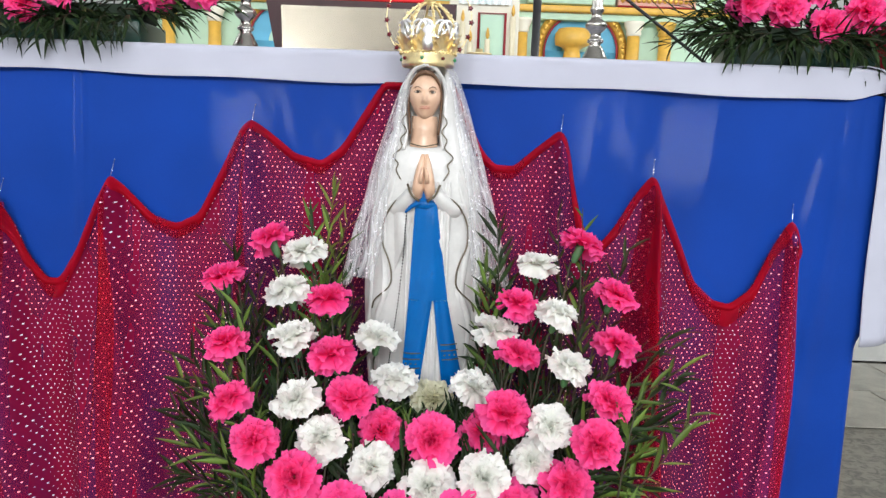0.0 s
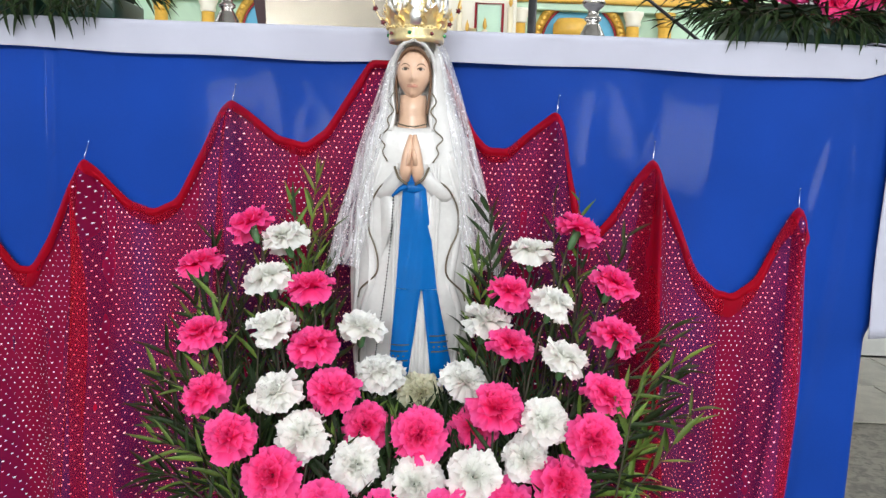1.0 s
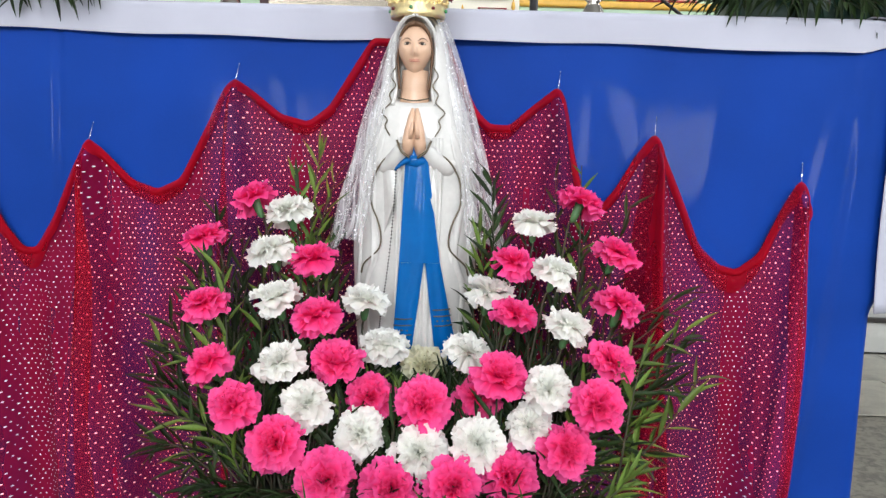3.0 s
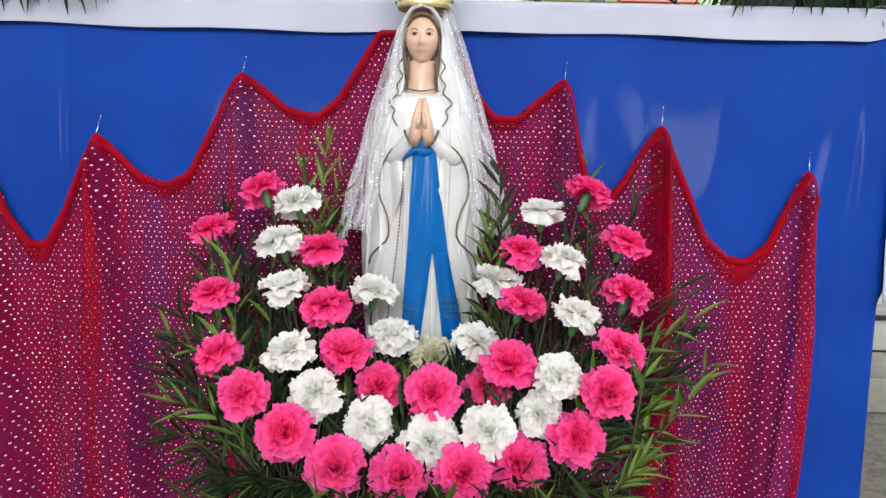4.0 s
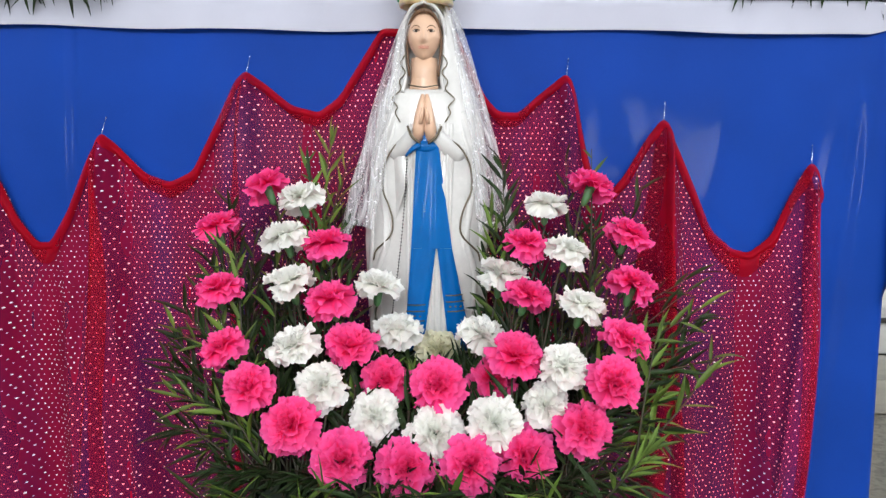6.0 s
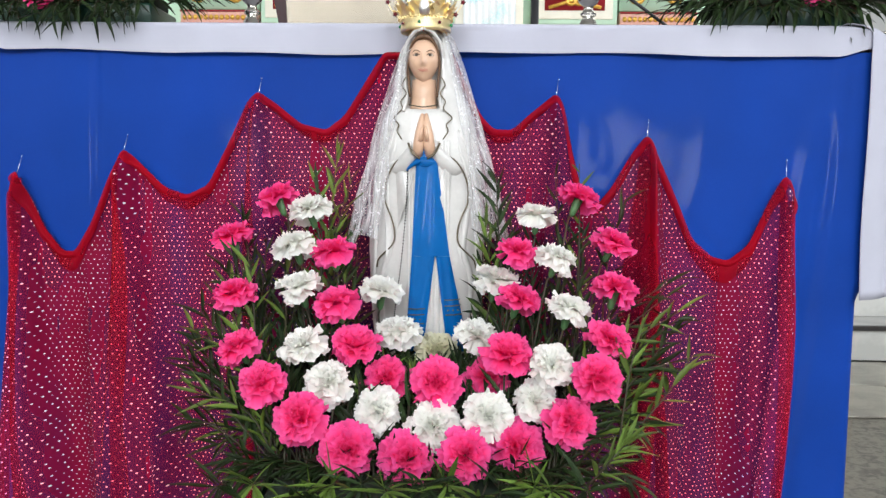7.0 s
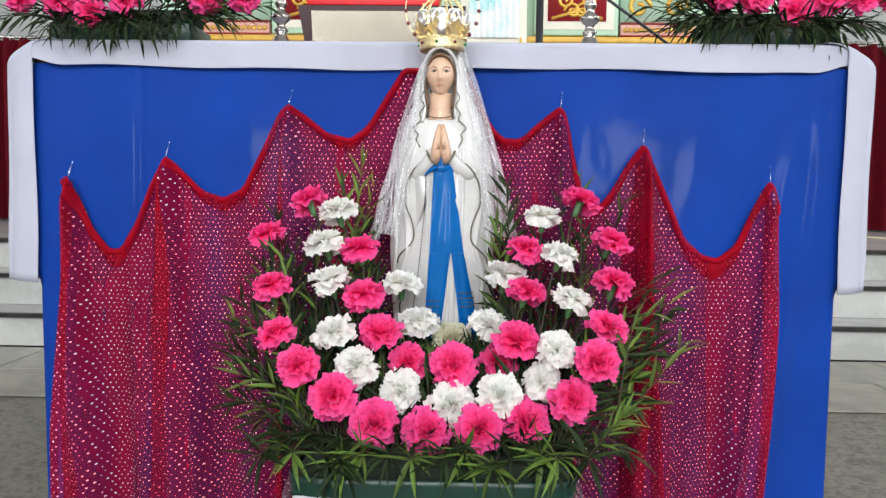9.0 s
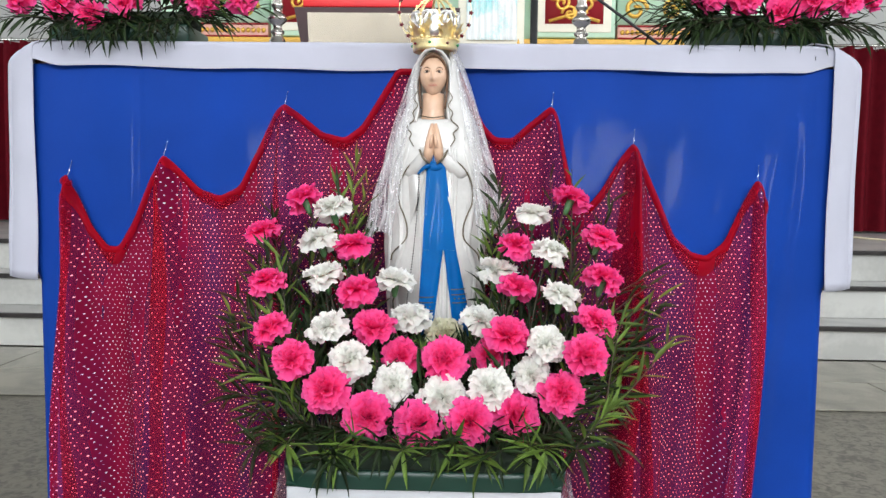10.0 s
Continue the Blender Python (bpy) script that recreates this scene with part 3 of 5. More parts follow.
def body(th, z):
    rx, ry = interp(z, HALF), interp(z, DEEP)
    fold = 0.0
    f = smooth01((0.88 - z) / 0.2)
    fold += 0.016 * f * math.sin(th * 9 + 2.2 * math.sin(z * 9)) + 0.020 * f * math.sin(th * 17 + 1.3) * smooth01((0.70 - z) / 0.2)
    k = 1 + fold
    return CX + rx * math.cos(th) * k, CY - ry * math.sin(th) * k, z


def front_y(x, z):
    """The front of the robe at a place seen from ahead."""
    rx, ry = interp(z, HALF), interp(z, DEEP)
    c = max(-0.98, min(0.98, (x - CX) / rx))
    return CY - ry * math.sqrt(1 - c * c) * 1.03


def on_robe(pts, lift=0.003):
    return [(x, front_y(x, z) - lift, z) for x, z in pts]


bm = bmesh.new()
sheet(bm, 96, 80, lambda u, v: body(u * math.tau, 0.455 + 0.555 * v), closed=True, mi=0)
# the mantle is open round the face and throat
for v in bm.verts:
    if v.co.z > 0.872 and v.co.y < CY and v.co.z < 0.997:
        k = smooth01((0.031 - abs(v.co.x - 0.0145)) / 0.008) * smooth01((v.co.z - 0.866) / 0.012) * smooth01((0.999 - v.co.z) / 0.008)
        v.co.y += (CY + 0.004 - v.co.y) * k
# base under the feet
lathe(bm, [(0.0, -0.03), (0.088, -0.03), (0.092, -0.02), (0.086, -0.008), (0.078, 0.0), (0.0, 0.004)], 32, (CX, CY, 0.465), 0)
for v in bm.verts:
    if v.co.z < 0.47 and abs(v.co.y - CY) > 1e-5:
        v.co.y = CY + (v.co.y - CY) * 0.72
# dress under the mantle, with upright pleats between the tails of the sash
sheet(bm, 40, 30, lambda u, v: (CX - 0.030 + 0.068 * u, front_y(CX - 0.03 + 0.068 * u, 0.46 + 0.36 * v) - 0.004 - 0.0022 * math.sin(u * 44), 0.46 + 0.36 * v), mi=0)
# head, neck
HX, HY, HZ = 0.0145, -0.0955, 0.9545
hv = ball(bm, (HX, HY, HZ), 0.030, 5, 2, (0.87, 0.86, 1.30))
for v in hv:
    d = v.co - Vector((HX, HY, HZ))
    v.co.x = HX + d.x * (1 - 0.25 * smooth01(-d.z / 0.042))
    if d.y < 0:
        ax = abs(d.x)
        bump = 0.0062 * math.exp(-(d.x / 0.0042) ** 2 - ((d.z + 0.0085) / 0.0060) ** 2)
        bump += 0.0038 * math.exp(-(d.x / 0.0034) ** 2) * smooth01((d.z + 0.016) / 0.006) * smooth01((0.010 - d.z) / 0.012)
        bump += 0.0020 * math.exp(-((ax - 0.0050) / 0.0024) ** 2 - ((d.z + 0.0110) / 0.0030) ** 2)
        bump += 0.0024 * math.exp(-(d.x / 0.0090) ** 2 - ((d.z + 0.0200) / 0.0045) ** 2)
        bump += 0.0030 * math.exp(-(d.x / 0.0090) ** 2 - ((d.z + 0.0330) / 0.0060) ** 2)
        bump += 0.0014 * math.exp(-((ax - 0.0150) / 0.0070) ** 2 - ((d.z + 0.0080) / 0.0080) ** 2)
        bump -= 0.0024 * math.exp(-((ax - 0.0110) / 0.0060) ** 2 - ((d.z - 0.0045) / 0.0045) ** 2)
        v.co.y -= bump


def face_y(dx, dz):
    """The front of the face at a place beside and above its middle."""
    w = 0.0262 * (1 - 0.25 * smooth01(-dz / 0.042))
    return HY - 0.0258 * math.sqrt(max(0.05, 1 - (dx / w) ** 2 - (dz / 0.0384) ** 2))


lathe(bm, [(0.0235, -0.004), (0.0215, 0.012), (0.0210, 0.028), (0.0205, 0.050)], 20, (0.0145, -0.085, 0.872), 2)
sheet(bm, 16, 8, lambda u, v: (0.0145 + (u - 0.5) * 0.048 * (1 - 0.30 * v), -0.100 - 0.0145 * math.sin(u * math.pi) * (1 - v * 0.25), 0.868 + 0.022 * v), mi=2)
# hair, hood edge and lines of paint
for sx in (-1, 1):
    tube(bm, curve_pts([(HX, -0.1150, 0.9895), (HX + sx * 0.011, -0.1140, 0.9860), (HX + sx * 0.0215, -0.108, 0.972), (HX + sx * 0.0262, -0.103, 0.950), (HX + sx * 0.0250, -0.100, 0.925), (HX + sx * 0.0225, -0.102, 0.893)], 20), [0.0040 - 0.0022 * min(1.0, i / 9) for i in range(21)], 6, 3)
    tube(bm, curve_pts([(HX, -0.123, 1.0005), (HX + sx * 0.015, -0.117, 0.9950), (HX + sx * 0.0285, -0.104, 0.976), (HX + sx * 0.0325, -0.097, 0.948), (HX + sx * 0.031, -0.098, 0.915), (HX + sx * 0.028, -0.106, 0.89), (0.0145 + sx * 0.032, -0.114, 0.868)], 24), 0.0032, 8, 0)
    tube(bm, curve_pts([(0.0145 + sx * 0.012, -0.102, 0.990), (0.0145 + sx * 0.032, -0.092, 0.970), (0.0145 + sx * 0.039, -0.088, 0.94), (0.0145 + sx * 0.042, -0.092, 0.905), (0.0145 + sx * 0.046, -0.100, 0.870), (0.0145 + sx * 0.052, -0.106, 0.835)], 24), 0.0060, 8, 0)
    tube(bm, curve_pts(on_robe([(0.0145 + sx * a, z) for a, z in ((0.029, 0.925), (0.036, 0.912), (0.028, 0.898), (0.037, 0.885), (0.034, 0.872), (0.048, 0.858), (0.039, 0.846), (0.042, 0.836), (0.034, 0.822))], 0.0035), 30), 0.0011, 5, 4)
    tube(bm, curve_pts(on_robe([(CX + sx * a, z) for a, z in ((0.026, 0.800), (0.050, 0.785), (0.066, 0.755), (0.068, 0.720), (0.058, 0.695), (0.052, 0.672), (0.055, 0.650), (0.078, 0.626), (0.083, 0.610))], 0.0045), 34), 0.0014, 5, 4)
    # mantle folds standing proud
    tube(bm, curve_pts(on_robe([(CX + sx * a, z) for a, z in ((0.040, 0.86), (0.055, 0.80), (0.070, 0.745), (0.064, 0.69), (0.060, 0.64), (0.074, 0.59), (0.070, 0.52), (0.066, 0.47))], -0.0045), 30), [0.003 + 0.004 * math.sin(i / 30 * math.pi) for i in range(31)], 8, 0)
    tube(bm, curve_pts(on_robe([(CX + sx * a, z) for a, z in ((0.052, 0.84), (0.072, 0.78), (0.086, 0.71), (0.084, 0.64), (0.088, 0.56), (0.082, 0.47))], -0.0050), 30), 0.006, 8, 0)
    # sleeve and hand
    tube(bm, curve_pts([(CX + sx * 0.040, -0.090, 0.850), (CX + sx * 0.055, -0.098, 0.800), (CX + sx * 0.046, -0.113, 0.776), (CX - 0.002 + sx * 0.030, -0.126, 0.786), (CX - 0.004 + sx * 0.0150, -0.135, 0.804)], 24), [0.010 + 0.005 * math.sin(i / 24 * math.pi * 0.85) for i in range(25)], 12, 0)
    tube(bm, curve_pts([(CX - 0.004 + sx * 0.006, -0.148, 0.790), (CX - 0.004 + sx * 0.018, -0.150, 0.799), (CX - 0.004 + sx * 0.0255, -0.140, 0.815)], 8), 0.0020, 6, 4)
    # sleeve cloth hanging below the forearm
    sheet(bm, 14, 12, lambda u, v, sx=sx: (CX - 0.004 + sx * (0.016 + 0.046 * u), -0.1345 + 0.018 * u + 0.005 * math.sin(u * 9 + v * 2) - 0.006 * v, 0.797 - 0.010 * math.sin(u * 3) - (0.03 + 0.14 * u) * v), mi=0)
    hand = [(0.0105, -0.137, 0.795, 0.0085), (0.0085, -0.141, 0.812, 0.0095), (0.0065, -0.141, 0.830, 0.0085), (0.0045, -0.139, 0.848, 0.0060), (0.0030, -0.137, 0.8625, 0.0026)]
    tube(bm, [(CX - 0.004 + sx * a, y, z) for a, y, z, r in hand], [r for *_, r in hand], 10, 2)
    tube(bm, [(CX - 0.004 + sx * 0.006, -0.147, 0.818), (CX - 0.004 + sx * 0.004, -0.150, 0.832), (CX - 0.004 + sx * 0.002, -0.148, 0.842)], [0.004, 0.0035, 0.002], 8, 2)
    # painted eye, lid and brow
    ex, ez = sx * 0.0112, 0.0042
    ball(bm, (HX + ex, face_y(ex, ez) + 0.0026, HZ + ez), 0.0050, 2, 7, (0.98, 0.55, 0.44))
    ball(bm, (HX + ex, face_y(ex, ez) + 0.0002, HZ + ez + 0.0002), 0.0025, 2, 5, (1.0, 0.45, 0.92))
    tube(bm, curve_pts([(HX + ex + q * 0.0052, face_y(ex + q * 0.0052, ez) + 0.0008, HZ + ez + 0.0026 * (1 - q * q) - 0.0002) for q in (-1.0, -0.5, 0.0, 0.5, 1.0)], 12), 0.0008, 5, 3)
    tube(bm, curve_pts([(HX + sx * q, face_y(sx * q, w) + 0.0006, HZ + w) for q, w in ((0.0050, 0.0085), (0.0095, 0.0118), (0.0145, 0.0118), (0.0185, 0.0085))], 12), [0.0004 + 0.0007 * math.sin(i / 12 * math.pi) for i in range(13)], 5, 3)
    for dz, rr in ((-0.0190, 0.0013), (-0.0213, 0.0016)):
        tube(bm, curve_pts([(HX + sx * q, face_y(sx * q, dz) - 0.0018 + 0.030 * q, HZ + dz + w) for q, w in ((0.0, 0.0), (0.0028, 0.0005), (0.0055, 0.0), (0.0082, 0.0002))], 10), [rr * (1 - 0.75 * i / 10) for i in range(11)], 6, 6)
tube(bm, curve_pts([(0.0145 - 0.023, -0.112, 0.8790), (0.0145, -0.1255, 0.8745), (0.0145 + 0.023, -0.112, 0.8790)], 10), 0.0011, 5, 4)


# sash: a knot and two tails
def tail(l0, r0, l1, r1, z0, z1):
    def fn(u, v):
        z = z0 + (z1 - z0) * v
        x = (l0 + (l1 - l0) * v) * (1 - u) + (r0 + (r1 - r0) * v) * u
        return x, front_y(x, z) - 0.0078 - 0.0022 * math.sin(u * math.pi) - 0.0012 * math.sin(u * 9 + v * 3), z
    return fn


sheet(bm, 14, 14, tail(0.006, 0.038, -0.0005, 0.0615, 0.795, 0.632), mi=1)
sheet(bm, 12, 14, tail(-0.0005, 0.037, -0.0105, 0.0185, 0.632, 0.470), mi=1)
sheet(bm, 12, 14, tail(0.039, 0.0615, 0.0600, 0.0960, 0.632, 0.470), mi=1)
sheet(bm, 8, 4, tail(0.000, 0.044, -0.006, 0.044, 0.806, 0.786), mi=1)
ball(bm, (0.020, -0.1380, 0.7850), 0.0135, 3, 1, (1.35, 0.55, 0.70))
tube(bm, curve_pts([(0.012, -0.1430, 0.787), (0.003, -0.1440, 0.783), (-0.005, -0.1420, 0.776), (-0.010, -0.1400, 0.771)], 14), [0.0052 - 0.00028 * i for i in range(15)], 8, 1)
for l, r, z in ((-0.006, 0.022, 0.545), (-0.007, 0.021, 0.535), (-0.0075, 0.0205, 0.520), (0.053, 0.079, 0.560), (0.054, 0.081, 0.550), (0.056, 0.083, 0.535)):
    tube(bm, [(l, front_y(l, z) - 0.0105, z), ((l + r) / 2, front_y((l + r) / 2, z) - 0.0115, z), (r, front_y(r, z) - 0.0105, z + 0.001)], 0.0010, 5, 4)
for l, z in ((-0.002, 0.5275), (0.006, 0.5275), (0.014, 0.5275), (0.060, 0.5425), (0.068, 0.5425), (0.076, 0.5425)):
    ball(bm, (l, front_y(l, z) - 0.0105, z), 0.0018, 1, 4, (1.2, 0.4, 0.8))
statue = tagged(part("statue", bm, [M["plaster"], M["sash"], M["skin"], M["hair"], M["gilt_line"], M["dark_paint"], M["lip"], M["eye_white"]]),
                "glossy painted plaster statue in white mantle and blue sash", "statue")

rosary = empty("rosary", (0, 0, 0), "string of small black rosary beads down the white robe", "rosary")
path = curve_pts(on_robe([(-0.008, 0.770), (-0.011, 0.70), (-0.018, 0.62), (-0.027, 0.55), (-0.032, 0.50)], 0.0105), 60)
bm = bmesh.new()
tube(bm, path, 0.0003, 4)
part("cord", bm, M["bead"], rosary)
bm = bmesh.new()
for p in path[::1]:
    ball(bm, p, 0.0015, 1)
part("bead_string", bm, M["bead"], rosary)

ped = empty("statue_pedestal", (CX, -0.09, 0), "pale wooden pedestal under the statue behind the flowers", "pedestal")
part("post", one_box(-0.09, 0.09, -0.05, 0.06, 0.02, 0.40, 0.004), M["ivory"], ped)
part("top_board", one_box(-0.10, 0.10, -0.056, 0.066, 0.40, 0.4345, 0.003), M["pinkish"], ped)
part("foot_board", one_box(-0.10, 0.10, -0.056, 0.066, 0.0, 0.02, 0.003), M["ivory"], ped)


# tulle over the head and shoulders, open in front
def tulle_fn(u, v):
    th = math.pi * (-0.29 + 1.58 * u)
    z = 0.998 - 0.345 * v
    rx = 0.034 + 0.100 * v ** 0.78
    ry = 0.034 + 0.038 * v
    th2 = th + math.pi
    wob = 1 + 0.07 * math.sin(u * 70 + 3 * math.sin(v * 5)) * v ** 0.7 + 0.05 * noise.noise((u * 14, v * 6, 7)) * v
    x = CX + 0.002 + rx * math.cos(th2) * wob
    y = CY - 0.004 - ry * math.sin(th2) * wob * 0.92 - 0.02 * v * abs(math.cos(th2)) ** 3
    return x, min(y, -0.016), z + 0.012 * math.sin(u * math.pi * 9) * v * v


bm = bmesh.new()
sheet(bm, 150, 50, tulle_fn, uvs=lambda u, v: (u * 1.0, v * 0.52))
tulle = tagged(part("tulle_veil", bm, M["tulle"]), "sparkling sheer white tulle veil draped over the statue", "veil")

# crown
crown = empty("crown", (0.0165, -0.088, 1.0045), "gold filigree crown with silver leaves and dark red beads", "crown")
bm = bmesh.new()
segs = 64
ring = []
for j, (r, z) in enumerate([(0.0385, -0.006), (0.0405, -0.006), (0.042, 0.0), (0.0405, 0.008), (0.0425, 0.012), (0.0415, 0.017), (0.038, 0.017), (0.037, 0.0)]):
    ring.append([bm.verts.new((r * math.cos(a * math.tau / segs), r * 0.9 * math.sin(a * math.tau / segs), z + (0.0012 * math.sin(a * math.tau / segs * 16) if j in (3, 4, 5) else 0))) for a in range(segs)])
for j in range(len(ring)):
    p, q = ring[j], ring[(j + 1) % len(ring)]
    for a in range(segs):
        bm.faces.new((p[a], p[(a + 1) % segs], q[(a + 1) % segs], q[a]))
part("band", bm, M["gold"], crown)
for k in range(8):
    a = k * math.tau / 8 + 0.2
    ca, sa = math.cos(a), math.sin(a)
    bm = bmesh.new()
    arch = curve_pts([(r * ca, r * sa * 0.9, z) for r, z in ((0.040, 0.014), (0.045, 0.032), (0.045, 0.052), (0.036, 0.072), (0.020, 0.088), (0.0, 0.096))], 20)
    tube(bm, arch, 0.0020, 6)
    for t in range(1, 20, 2):
        ball(bm, arch[t] + Vector((ca, sa, 0)) * 0.002, 0.0024 + 0.0008 * (t % 4 == 1), 1)
    part("arch", bm, M["gold"], crown)
    # lobed gilt leaf over the band between the arches
    a2 = a + math.tau / 16
    bm = bmesh.new()
    for off, hgt, wid in ((0, 0.032, 0.010), (-0.20, 0.024, 0.009), (0.20, 0.024, 0.009), (-0.36, 0.015, 0.007), (0.36, 0.015, 0.007)):
        aa = a2 + off
        sheet(bm, 6, 8, lambda u, v, aa=aa, hgt=hgt, wid=wid: (
            (0.042 + 0.012 * v * v - 0.004 * abs(u - 0.5)) * math.cos(aa + (u - 0.5) * wid / 0.042 * 2 * math.sin(max(v, 0.12) * math.pi * 0.93)),
            0.9 * (0.042 + 0.012 * v * v - 0.004 * abs(u - 0.5)) * math.sin(aa + (u - 0.5) * wid / 0.042 * 2 * math.sin(max(v, 0.12) * math.pi * 0.93)),
            0.014 + hgt * v + 0.002 * math.cos((u - 0.5) * 6)))
    for q in range(5):
        ball(bm, (0.0445 * math.cos(a2 + (q - 2) * 0.15), 0.9 * 0.0445 * math.sin(a2 + (q - 2) * 0.15), 0.0150), 0.0020, 1)
    part("leaf_ornament", bm, M["gold"], crown)
    # pair of silver scrolls standing behind the leaf
    bm = bmesh.new()
    for sd in (-1, 1):
        pts = []
        for q in range(26):
            rr, an = 0.0150 - 0.00045 * q, 3.4 - q * 0.30
            ang = a2 + sd * (0.16 + rr * math.cos(an) / 0.042)
            pts.append((0.044 * math.cos(ang), 0.9 * 0.044 * math.sin(ang), 0.046 + 1.35 * rr * math.sin(an)))
        tube(bm, pts, [0.0030 - 0.00006 * q for q in range(26)], 7)
    part("silver_scroll", bm, M["silver"], crown)
    bm = bmesh.new()
    ball(bm, (0.0435 * math.cos(a2), 0.9 * 0.0435 * math.sin(a2), 0.006), 0.0032, 1)
    part("gem", bm, M["emerald"] if k % 2 else M["garnet"], crown)
for sx in (-1, 1):
    bm = bmesh.new()
    arcp = curve_pts([(sx * 0.040, -0.010, 0.012), (sx * 0.058, -0.012, 0.034), (sx * 0.066, -0.012, 0.060), (sx * 0.064, -0.012, 0.086), (sx * 0.050, -0.010, 0.112)], 24)
    tube(bm, arcp, 0.0008, 5)
    part("wire", bm, M["gold"], crown)
    for p in arcp[3::5]:
        bm = bmesh.new()
        ball(bm, p, 0.0034, 2)
        for a in range(5):
            ball(bm, p + Vector((math.cos(a * 1.2566) * 0.0035, 0, math.sin(a * 1.2566) * 0.0035)), 0.0013, 1)
        part("bead", bm, M["garnet"], crown)
bm = bmesh.new()
lathe(bm, [(0.0, 0.016), (0.008, 0.018), (0.0095, 0.03), (0.006, 0.040), (0.0085, 0.048), (0.004, 0.058), (0.0, 0.06)], 14, (0, -0.040, 0))
part("front_jewel", bm, M["silver"], crown, "faceted silver front jewel")
bm = bmesh.new()
lathe(bm, [(0.004, 0.090), (0.009, 0.096), (0.011, 0.104), (0.007, 0.112), (0.003, 0.116)], 16)
part("finial", bm, M["gold"], crown)
bm = bmesh.new()
lathe(bm, [(0.033, 0.004), (0.030, 0.030), (0.022, 0.055), (0.010, 0.070), (0.002, 0.074)], 20)
part("cap_lining", bm, M["gold"], crown)

# ---------------------------------------------------------------- carnations


RINGS = ((4, 116, 0.031, 0.050, 0.000), (6, 96, 0.033, 0.050, 0.002), (6, 78, 0.031, 0.047, 0.004), (6, 58, 0.028, 0.042, 0.006), (6, 38, 0.025, 0.036, 0.008), (6, 20, 0.021, 0.032, 0.009), (4, 6, 0.017, 0.026, 0.010))


def bloom_mesh(seed, material, full=1.0, flat=0.0):
    """A ruffled double flower that faces up its own z axis: fan-shaped petals on narrow claws, toothed along the edge."""
    r = random.Random(seed)
    petals = []
    droop = r.uniform(0, math.tau)
    for count, ang, length, wide, z0 in RINGS:
        length *= 1 - flat * (1 - ang / 116)
        for k in range(count):
            phi = (k + r.uniform(-0.35, 0.35)) * math.tau / count + ang
            bend = radians(ang * full + r.uniform(-14, 14) + (0 if ang < 90 else 48 * max(0.0, math.cos(phi - droop)) ** 3 + r.uniform(-6, 22)))
            ln, wd = length * r.uniform(0.78, 1.18), wide * r.uniform(0.85, 1.15)
            ph, ph2, fr = r.uniform(0, 6), r.uniform(0, 6), r.uniform(1.6, 2.8)
            amp = r.uniform(0.0036, 0.0058) * (1.0 if ang > 30 else 0.8)
            rad, tan = Vector((math.cos(phi), math.sin(phi), 0)), Vector((-math.sin(phi), math.cos(phi), 0))
            nu, nv = 16, 6
            line, p = [], Vector((0, 0, z0)) + rad * (0.003 if ang > 10 else 0.0008)
            for j in range(nv + 1):
                v = j / nv
                a = radians(8) + (bend - radians(8)) * smooth01(v * 1.5)
                d = rad * math.sin(a) + Vector((0, 0, math.cos(a)))
                if j:
                    p = p + d * ((ln + 0.006) / nv)
                line.append((p, d, rad * -math.cos(a) + Vector((0, 0, math.sin(a)))))
            bm, g = bmesh.new(), []
            for i in range(nu + 1):
                u = i / nu * 2 - 1
                col = []
                for j, (p, d, nrm) in enumerate(line):
                    v = j / nv
                    back = 0.34 * ln * (1 - math.cos(u * 1.25)) * v
                    tooth = (0.0011 if i % 2 else -0.0011) * v ** 6 + 0.0016 * math.sin(u * 5 + ph2) * v ** 3
                    ruff = amp * v ** 1.7 * math.sin(u * fr * math.pi + ph) + 0.0012 * v ** 3 * math.sin(u * 13 + ph2)
                    cup = 0.003 * u * u * v
                    col.append(bm.verts.new(p + d * (tooth - back) + tan * (math.sin(u * 1.25) / 0.949 * wd * 0.5 * (0.10 + 0.90 * v ** 0.8)) + nrm * (ruff + cup)))
                g.append(col)
            lay = bm.loops.layers.uv.verify()
            for i in range(nu):
                for j in range(nv):
                    f = bm.faces.new((g[i][j], g[i + 1][j], g[i + 1][j + 1], g[i][j + 1]))
                    for lp, (a_, c_) in zip(f.loops, ((i, j), (i + 1, j), (i + 1, j + 1), (i, j + 1))):
                        lp[lay].uv = (a_ / nu, c_ / nv)
            me = bpy.data.meshes.new("petal")
            bm.to_mesh(me)
            bm.free()
            me.materials.append(material)
            me.polygons.foreach_set("use_smooth", [True] * len(me.polygons))
            petals.append(me)
    return petals


def calyx_mesh():
    bm = bmesh.new()
    lathe(bm, [(0.0015, -0.026), (0.0050, -0.022), (0.0066, -0.012), (0.0072, -0.002), (0.0085, 0.006)], 10)
    me = bpy.data.meshes.new("calyx")
    bm.to_mesh(me)
    bm.free()
    me.materials.append(M["calyx"])
    me.polygons.foreach_set("use_smooth", [True] * len(me.polygons))
    return me


